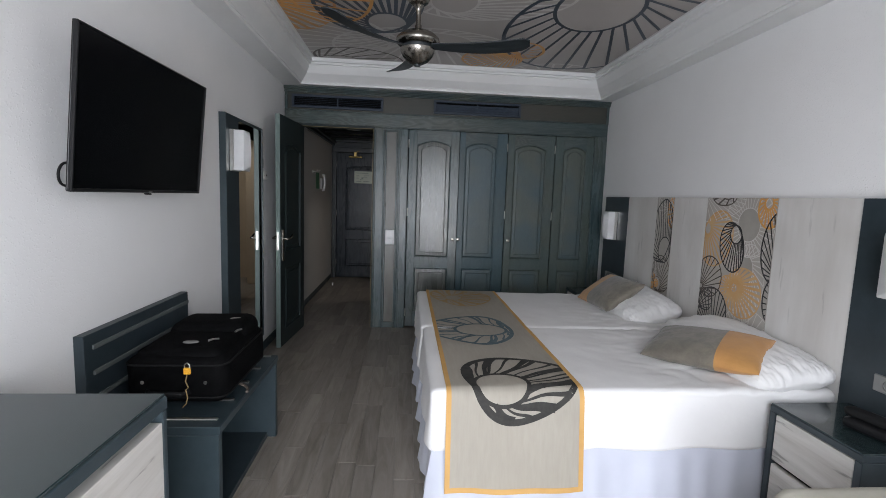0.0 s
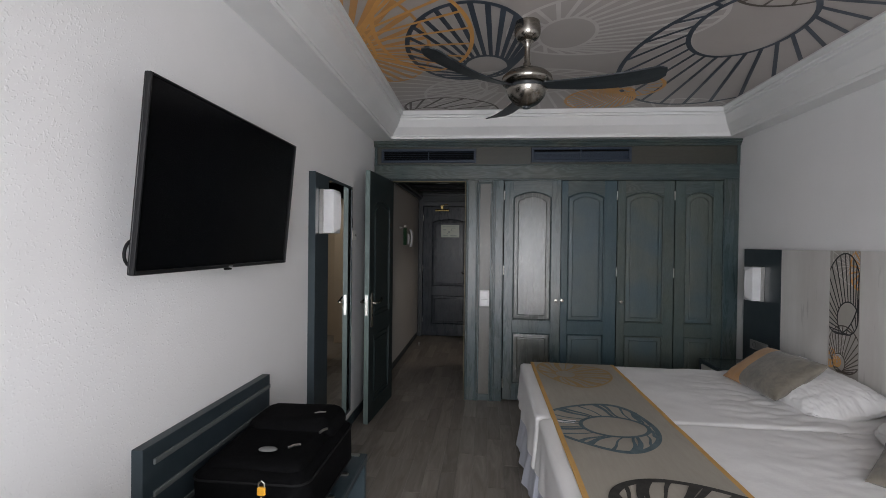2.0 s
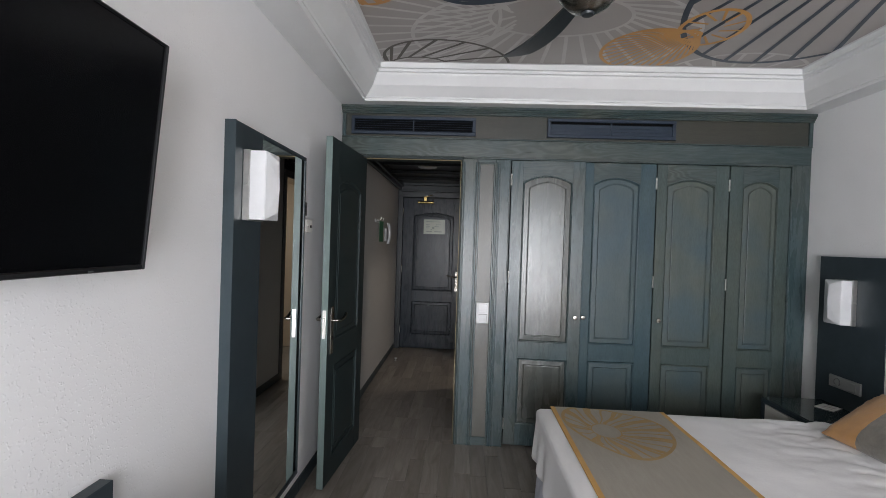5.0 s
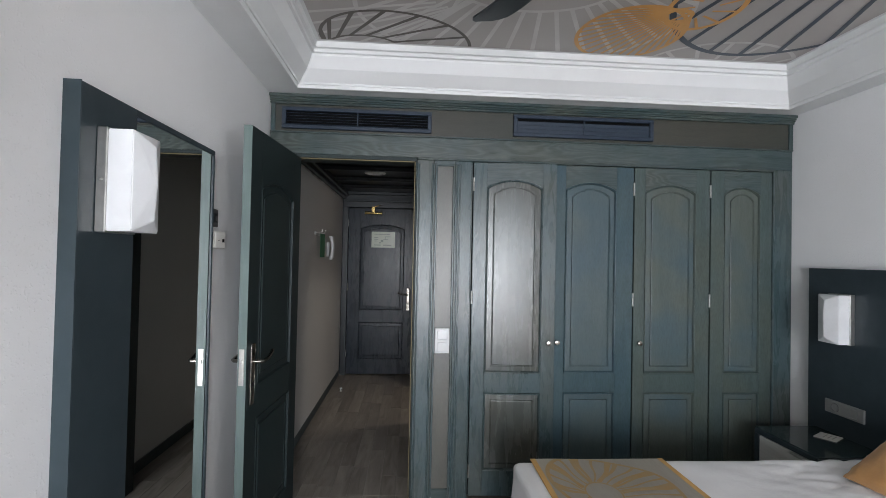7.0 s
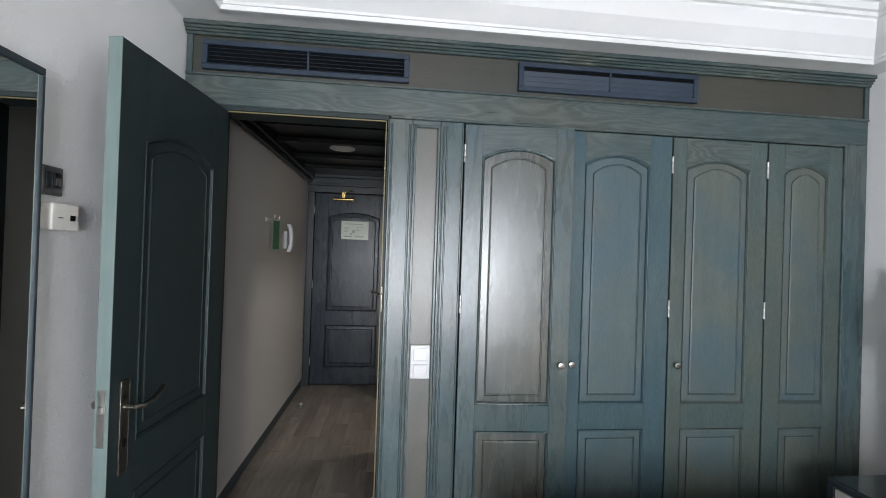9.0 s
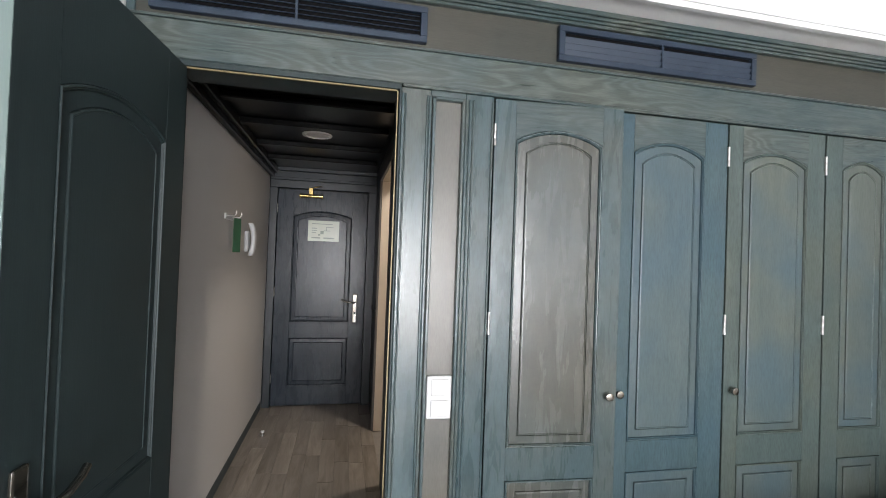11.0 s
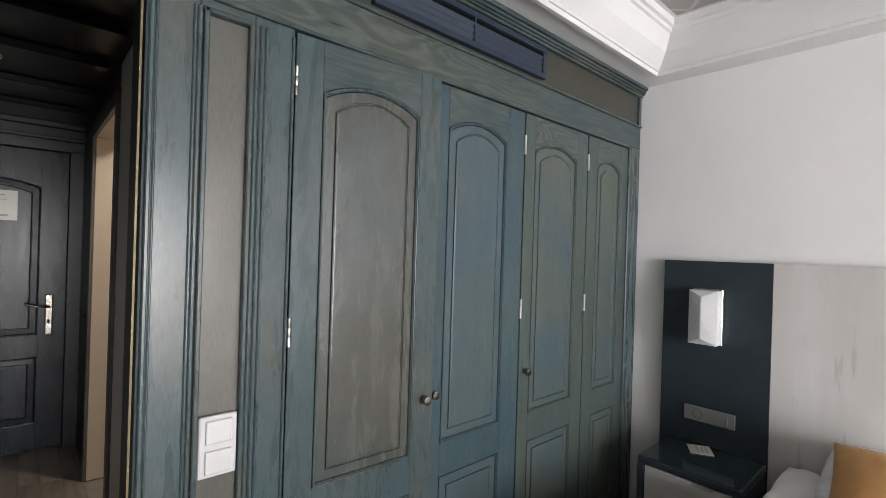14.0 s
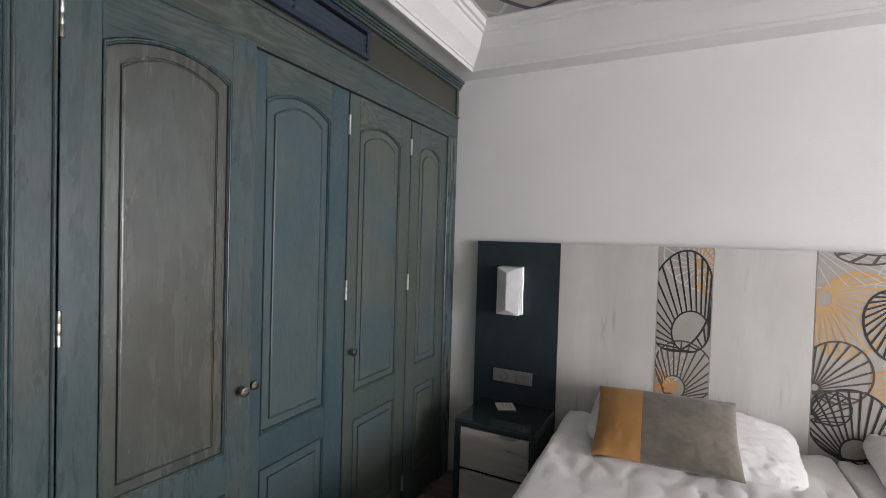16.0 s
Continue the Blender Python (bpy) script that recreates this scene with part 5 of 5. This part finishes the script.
def twin_bed(x0, y0, y1, seed, label):
    b = thing("single_bed", label, "bed", (x0, y0, 0), group="twin beds pushed together")
    W, L2 = y1 - y0, 2.225 - x0
    # the shade under the bed is put into the frame's near-black colour
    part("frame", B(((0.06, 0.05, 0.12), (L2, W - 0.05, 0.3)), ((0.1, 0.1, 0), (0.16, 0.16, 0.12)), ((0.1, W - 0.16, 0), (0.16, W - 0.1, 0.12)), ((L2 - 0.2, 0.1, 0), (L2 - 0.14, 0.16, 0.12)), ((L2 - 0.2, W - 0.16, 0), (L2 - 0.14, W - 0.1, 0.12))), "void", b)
    bm = soft_box((0.0, 0.0, 0.26), (L2, W, ZB), 0.028, 72)
    for v in bm.verts:
        k = v.co.copy()
        v.co.z += (ruffle(k, seed, 0.006) + max(0.0, k.x - 0.9) * 0.011 * (0.5 - abs(noise.noise(Vector((k.x * 6 + k.y * 3, k.y * 10, seed + 7)))) - abs(noise.noise(Vector((k.x * 13, k.y * 9 - k.x * 5, seed + 3)))) * 0.6)
                   - max(0.0, min(1.0, (k.x - 0.95) * 2.2)) * 0.011 * max(0.0, 0.22 - abs(noise.noise(Vector((k.x * 5 + k.y * 7, k.y * 6 - k.x * 4, seed + 11))))) / 0.22) if k.z > 0.48 else 0.0
        if k.z < 0.48:
            f = (0.48 - k.z) / 0.22
            wav = 0.012 * f * math.sin(k.y * 21 + 2 * math.sin(k.y * 7) + seed) if k.x < 0.06 else 0.007 * f * math.sin(k.x * 15 + seed)
            if k.x < 0.06:
                v.co.x -= 0.01 * f + wav
            elif k.y < 0.06:
                v.co.y -= wav
            elif k.y > W - 0.06:
                v.co.y += wav
            if k.z < 0.29:
                v.co.z += 0.012 * noise.noise(Vector((k.x * 2.5, k.y * 2.5, seed)))
    part("coverlet", bm, "cotton", b, "smooth white cotton coverlet", smooth=True)
    # gathered valance
    bm = bmesh.new()
    path = []
    pts = [(L2 - 0.02, 0.02), (0.025, 0.02), (0.025, W - 0.02), (L2 - 0.02, W - 0.02)]
    for (ax, ay), (bx, by) in zip(pts, pts[1:]):
        n = int(math.hypot(bx - ax, by - ay) / 0.018)
        for i in range(n):
            f = i / n
            path.append((ax + (bx - ax) * f, ay + (by - ay) * f, (by - ay, ax - bx)))
    rows = []
    for k, (z, g) in enumerate(((0.32, 0.1), (0.25, 0.4), (0.15, 0.8), (0.03, 1.2))):
        row = []
        for i, (x, y, nn) in enumerate(path):
            ln = math.hypot(*nn)
            s = i * 0.018
            o = g * (0.014 * math.sin(s * 19 + 1.7 * math.sin(s * 5.3)) + 0.006 * math.sin(s * 47 + seed)) + 0.035 * g
            row.append(bm.verts.new((x + nn[0] / ln * o * -1, y + nn[1] / ln * o * -1, z)))
        rows.append(row)
    for a, c in zip(rows, rows[1:]):
        for i in range(len(a) - 1):
            bm.faces.new((a[i], a[i + 1], c[i + 1], c[i]))
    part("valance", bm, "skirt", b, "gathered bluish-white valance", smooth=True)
    return b


YS = 3.17
twin_bed(0.33, YS + 0.004, 4.29, 1.0, "single bed with taut white cotton coverlet and valance")
twin_bed(0.342, 2.17, YS - 0.004, 5.0, "single bed with taut white cotton coverlet and valance")


# ---- pillows ----
def pillow_mesh(l, w, h, seed, crease, n=36, u0=-1.0, u1=1.0, sag=0.0, blunt=2.6, rounding=0.0):
    """A stuffed pillow: length l along x, width w along y, thickness h, with pinched corners and creases."""
    bm = bmesh.new()
    top, bot = [], []
    for i in range(n + 1):
        rt, rb = [], []
        for j in range(n + 1):
            u, v = u0 + (u1 - u0) * i / n, -1 + 2 * j / n
            e = max(0.0, (1 - abs(u) ** blunt)) ** 0.52 * max(0.0, (1 - abs(v) ** 2.8)) ** 0.55
            x = l / 2 * u * (1 - 0.05 * (1 - v * v) * abs(u) ** 3 - rounding * v ** 4 * u * u)
            y = w / 2 * v * (1 - 0.06 * (1 - u * u) * abs(v) ** 3 - rounding * u ** 4 * v * v)
            edge = 1 - e
            k = crease * (noise.noise(Vector((u * 3.5, v * 3.5, seed))) + 0.6 * noise.noise(Vector((u * 8, v * 8, seed + 4))) + 0.8 * abs(noise.noise(Vector((u * 13 + v * 6, v * 9, seed + 8))))) * (0.22 + 0.62 * edge) * (1 + 0.5 * noise.noise(Vector((u * 22 + v * 9, v * 20 - u * 7, seed + 2))))
            rt.append(bm.verts.new((x, y, h / 2 * e + k * 0.8 + sag * u * u)))
            rb.append(bm.verts.new((x, y, -h / 2 * e + k * 0.3 - 0.004 + sag * u * u)))
        top.append(rt)
        bot.append(rb)
    for i in range(n):
        for j in range(n):
            bm.faces.new((top[i][j], top[i + 1][j], top[i + 1][j + 1], top[i][j + 1]))
            bm.faces.new((bot[i][j], bot[i][j + 1], bot[i + 1][j + 1], bot[i + 1][j]))
    for g in (0, n):
        for j in range(n):
            bm.faces.new((top[g][j], top[g][j + 1], bot[g][j + 1], bot[g][j]))
            bm.faces.new((top[j][g], top[j + 1][g], bot[j + 1][g], bot[j][g]))
    return bm


def white_pillow(m, seed, length=0.86):
    p = thing("pillow", "plump creased white cotton pillow against the headboard", "pillow", group="white bed pillows")
    p.matrix_basis = m
    part("case", pillow_mesh(length, 0.46, 0.19, seed, 0.03, n=96, blunt=3.6, rounding=0.14), "cotton", p, smooth=True)


def accent_cushion(m, seed, flip, label):
    c = thing("cushion", label, "cushion", group="accent cushions")
    c.matrix_basis = m
    s = 0.3
    part("grey_side", pillow_mesh(0.56, 0.365, 0.13, seed, 0.008, n=48, u0=-1.0, u1=s, blunt=2.6, rounding=0.02), "grey_velvet", c, "grey velvet", smooth=True)
    part("mustard_side", pillow_mesh(0.56, 0.365, 0.13, seed, 0.008, u0=s, u1=1.0, n=30, blunt=2.6, rounding=0.02), "mustard", c, "mustard velvet band", smooth=True)


white_pillow(pose(2.0, 3.73, 0.604, -13, -4, 90), 2.0)
white_pillow(pose(2.05, 2.63, 0.596, -7, -2, 88), 9.0, 0.97)
accent_cushion(pose(1.86, 3.825, 0.665) @ pose(0, 0, 0, 0, -34.5, 0) @ pose(0, 0, 0, 0, 0, 92), 3.0, False, "grey velvet oblong cushion with a mustard band propped on the pillow")
accent_cushion(pose(1.81, 2.53, 0.632, 0, 0, -50.6) @ pose(0, 0, 0, 15, -5, 0), 7.0, True, "grey velvet oblong cushion with a mustard band lying on the pillow")

# ---- bed runner ----
RX0, RX1, RB, RR = 0.41, 1.018, 2.17, 0.034
run = thing("bed_runner", "beige linen bed runner with orange binding and printed seed wheels", "bed runner", (0, 0, 0))


def drape(u, s, off):
    """A place on the runner: u across, s along the beds, going down over the near side."""
    top = ZB + 0.006 + off
    lim = RB + RR
    drop = 0.002 * math.sin(u * 22) + 0.003 * math.sin(u * 9 + 1)
    if s >= lim:
        sag = 0.006 * noise.noise(Vector((u * 3, s * 3, 2)))
        dip = -0.003 * math.exp(-((s - YS) / 0.08) ** 2)
        return Vector((u, s, top + max(0, sag) + dip))
    a = (lim - s) / RR
    if a < math.pi / 2:
        return Vector((u, lim - (RR + 0.006 + off) * math.sin(a), top - (RR + 0.006 + off) * (1 - math.cos(a))))
    d = (a - math.pi / 2) * RR
    return Vector((u, RB - 0.008 - off - 0.14 * d - drop * d * 6, top - (RR + 0.006 + off) - d))


def cloth(u0, u1, s0, s1, nu, ns, off, thick=0.003):
    bm = bmesh.new()
    g = [[[bm.verts.new(drape(u0 + (u1 - u0) * i / nu, s0 + (s1 - s0) * j / ns, o)) for j in range(ns + 1)] for i in range(nu + 1)] for o in (off, off - thick)]
    for i in range(nu):
        for j in range(ns):
            bm.faces.new((g[0][i][j], g[0][i + 1][j], g[0][i + 1][j + 1], g[0][i][j + 1]))
            bm.faces.new((g[1][i][j], g[1][i][j + 1], g[1][i + 1][j + 1], g[1][i + 1][j]))
    for i in range(nu):
        for j in (0, ns):
            bm.faces.new((g[0][i][j], g[0][i + 1][j], g[1][i + 1][j], g[1][i][j]))
    for j in range(ns):
        for i in (0, nu):
            bm.faces.new((g[0][i][j], g[0][i][j + 1], g[1][i][j + 1], g[1][i][j]))
    return bm


S0, S1, BW = 1.75, 4.285, 0.022
part("cloth", cloth(RX0 + BW, RX1 - BW, S0 + BW, S1, 12, 120, 0.0), "linen", run, smooth=True)
part("binding", cloth(RX0, RX0 + BW, S0, S1, 2, 120, 0.001, 0.005), "trim_orange", run, "orange binding", smooth=True)
part("binding", cloth(RX1 - BW, RX1, S0, S1, 2, 120, 0.001, 0.005), "trim_orange", run, "orange binding", smooth=True)
part("binding", cloth(RX0 + BW, RX1 - BW, S0, S0 + BW, 12, 2, 0.001, 0.005), "trim_orange", run, "orange binding", smooth=True)


def seed_wheel(cx, cy, a, b, hub, n, thin, tilt=0.0, rib=1.0):
    """A hand-drawn seed shape: a thick egg-shaped rim pinched at one end, an open heart and fanned ribs, in (u, s)."""
    bm = bmesh.new()

    def rim(k, f):
        x, y = a * math.cos(k), b * math.sin(k) * (1 - 0.33 * math.cos(k))
        wob = 1 + 0.015 * math.sin(5 * k + cx * 9)
        c, s = math.cos(radians(tilt)), math.sin(radians(tilt))
        x, y = x * f * wob, y * f * wob
        return Vector((cx + x * c - y * s, cy + x * s + y * c, 0))

    def heart(k, f):
        return Vector((hub[0] + hub[2] * f * math.cos(k), hub[1] + hub[3] * f * math.sin(k), 0))

    N = 96
    def strip(fa, fb, z):
        r = [(bm.verts.new(fa(2 * math.pi * i / N) + Vector((0, 0, z))), bm.verts.new(fb(2 * math.pi * i / N) + Vector((0, 0, z)))) for i in range(N)]
        for i in range(N):
            p, q = r[i], r[(i + 1) % N]
            bm.faces.new((p[0], q[0], q[1], p[1]))
    strip(lambda k: rim(k, 1.0), lambda k: rim(k, 1 - thin), 0)
    strip(lambda k: heart(k, 1.0), lambda k: heart(k, 1 + thin * 1.6), 0.0004)
    for i in range(n):
        k = 2 * math.pi * (i + 0.3 * math.sin(i * 2.1)) / n
        p, q = heart(k + radians(tilt), 1.1), rim(k, 1 - thin * 0.6)
        d = q - p
        m = 8
        w = (0.007 + 0.004 * ((i * 7) % 3)) * rib * thin / 0.1
        side = d.normalized().cross(Vector((0, 0, 1)))
        prev = None
        for j in range(m + 1):
            f = j / m
            c = p + d * f + side * 0.006 * math.sin(f * 6 + i)
            ww = w * (0.75 + 0.9 * f * f)
            lift = Vector((0, 0, 0.0006 + 0.00004 * i))
            cur = (bm.verts.new(c - side * ww + lift), bm.verts.new(c + side * ww + lift))
            if prev:
                bm.faces.new((prev[0], prev[1], cur[1], cur[0]))
            prev = cur
    return bm


def on_runner(bm, lift=0.0022):
    clip(bm, RX0 + BW + 0.002, RX1 - BW - 0.002, S0 + 0.03, S1 - 0.01)
    for v in bm.verts:
        z = v.co.z
        v.co = drape(v.co.x, v.co.y, lift + z)
    return bm


part("printed_seed", on_runner(seed_wheel(0.785, 2.31, 0.29, 0.25, (0.66, 2.225, 0.112, 0.1), 25, 0.11, 10, 0.78)), "ink_black_cloth", run, "black printed seed wheel", kind="stuff")
part("printed_seed", on_runner(seed_wheel(0.615, 3.085, 0.285, 0.3, (0.7, 3.07, 0.15, 0.125), 23, 0.085, 176, 0.85)), "ink_teal_cloth", run, "dusty blue printed seed wheel", kind="stuff")
part("printed_seed", on_runner(seed_wheel(0.7, 4.01, 0.24, 0.3, (0.62, 3.98, 0.065, 0.08), 30, 0.06, 20)), "ink_orange_cloth", run, "ochre printed seed wheel", kind="stuff")

# ---- armchair by the nightstand ----
ac = thing("armchair", "low beige upholstered armchair beside the nightstand", "armchair", (1.31, 0.79, 0))
part("arm", soft_box((0.0, 0.57, 0.1), (0.62, 0.7, 0.56), 0.05, 14), "beige_cloth", ac, smooth=True)
part("arm", soft_box((0.0, 0.0, 0.1), (0.62, 0.13, 0.56), 0.05, 14), "beige_cloth", ac, smooth=True)
part("seat", soft_box((0.02, 0.135, 0.12), (0.56, 0.565, 0.43), 0.05, 14), "beige_cloth", ac, smooth=True)
part("backrest", soft_box((0.56, 0.135, 0.12), (0.7, 0.565, 0.78), 0.06, 14), "beige_cloth", ac, smooth=True)
for x in (0.07, 0.55):
    for y in (0.07, 0.63):
        part("leg", lathe([(0.014, 0), (0.02, 0.12), (0.0, 0.12)], 14, (x, y, 0)), "slate", ac, smooth=True)

# ---- ceiling fan ----
fan = thing("ceiling_fan", "brushed nickel ceiling fan with three black curved blades", "ceiling fan", (0.262, 3.19, 2.158))
part("canopy", lathe([(0.0, 0.442), (0.062, 0.44), (0.068, 0.41), (0.067, 0.378), (0.056, 0.357), (0.034, 0.342), (0.0, 0.341)], 40), "nickel", fan, smooth=True)
part("downrod", lathe([(0.034, 0.344), (0.021, 0.328), (0.0145, 0.31), (0.0145, 0.236), (0.02, 0.228), (0.02, 0.216), (0.03, 0.202), (0.0, 0.2)], 24), "nickel", fan, smooth=True)
part("motor", lathe([(0.0, 0.206), (0.034, 0.203), (0.066, 0.194), (0.104, 0.176), (0.128, 0.154), (0.132, 0.136), (0.124, 0.12), (0.104, 0.11), (0.0, 0.11)], 48), "nickel", fan, smooth=True)
part("collar", lathe([(0.0, 0.112), (0.094, 0.111), (0.092, 0.086), (0.0, 0.086)], 40), "fan_black", fan, smooth=True)
part("bowl", lathe([(0.0, 0.092), (0.106, 0.09), (0.105, 0.08), (0.09, 0.05), (0.062, 0.02), (0.03, 0.004), (0.0, 0.0)], 44), "nickel", fan, smooth=True)
part("cap", lathe([(0.0, 0.002), (0.02, 0.001), (0.018, -0.006), (0.0, -0.008)], 20), "fan_black", fan, smooth=True)


def blade():
    bm = bmesh.new()
    n, m = 26, 8
    g = []
    for o in (0.0, 0.007):
        rows = []
        for i in range(n + 1):
            f = i / n
            r = 0.09 + 0.575 * f
            wide = 0.055 + 0.075 * math.sin(min(1, f * 1.15) * math.pi * 0.5) - (0.07 * ((f - 0.9) / 0.1) ** 2 if f > 0.9 else 0)
            row = []
            for j in range(m + 1):
                q = -0.5 + j / m
                tw = -radians(15 - 4 * f)
                y = q * wide + 0.05 * f * f - 0.02
                row.append(bm.verts.new((r, y * math.cos(tw), 0.1 - 0.02 * math.sin(f * 2.4) + 0.035 * f * f + q * wide * math.sin(tw) - 0.05 * q * q * wide * 4 * 0.25 + o)))
            rows.append(row)
        g.append(rows)
    for i in range(n):
        for j in range(m):
            bm.faces.new((g[0][i][j], g[0][i][j + 1], g[0][i + 1][j + 1], g[0][i + 1][j]))
            bm.faces.new((g[1][i][j], g[1][i + 1][j], g[1][i + 1][j + 1], g[1][i][j + 1]))
    for i in range(n):
        for j in (0, m):
            bm.faces.new((g[0][i][j], g[0][i + 1][j], g[1][i + 1][j], g[1][i][j]))
    for j in range(m):
        for i in (0, n):
            bm.faces.new((g[0][i][j], g[0][i][j + 1], g[1][i][j + 1], g[1][i][j]))
    return bm


for a in (-14, 102, 222):
    part("blade", blade(), "fan_black", fan, "black curved blade", pose(0, 0, 0, 0, 0, a), True)

# ---- floor planks, one object each on shared meshes ----
PW, PL, GW, GL = 0.0985, 0.69, 0.001, 0.0035


def plank_mesh(w, l):
    bm = B(((0, 0, -0.012), (w, l, 0.0)))
    bmesh.ops.bevel(bm, geom=[e for e in bm.edges if e.verts[0].co.z > -0.001 and e.verts[1].co.z > -0.001], offset=0.0008, segments=1, affect="EDGES")
    finish(bm, False)
    me = bpy.data.meshes.new("plank")
    bm.to_mesh(me)
    bm.free()
    me.materials.append(M["plank"])
    return me


plank_cache = {}
def lay(x0, x1, y0, y1, phase):
    row, x = 0, x0
    while x < x1 - 0.01:
        w = min(PW, x1 - x)
        y = y0 - PL * ((row * 0.37 + 0.11 * ((row * 7) % 5) + phase) % 1.0)
        while y < y1 - 0.02:
            a, b = max(y, y0), min(y + PL, y1)
            if b - a > 0.03:
                key = (round(w, 3), round(b - a, 3))
                if key not in plank_cache:
                    plank_cache[key] = plank_mesh(w - GW, b - a - GL)
                ob = new("plank", plank_cache[key])
                ob.parent = floor
                ob.location = (x, a, 0.0)
            y += PL
        x += PW
        row += 1


lay(XL, XR, YB, YW + 0.06, 0.2)
lay(XL, X_HALL, YW + 0.06, Y_HALL + 0.05, 0.6)
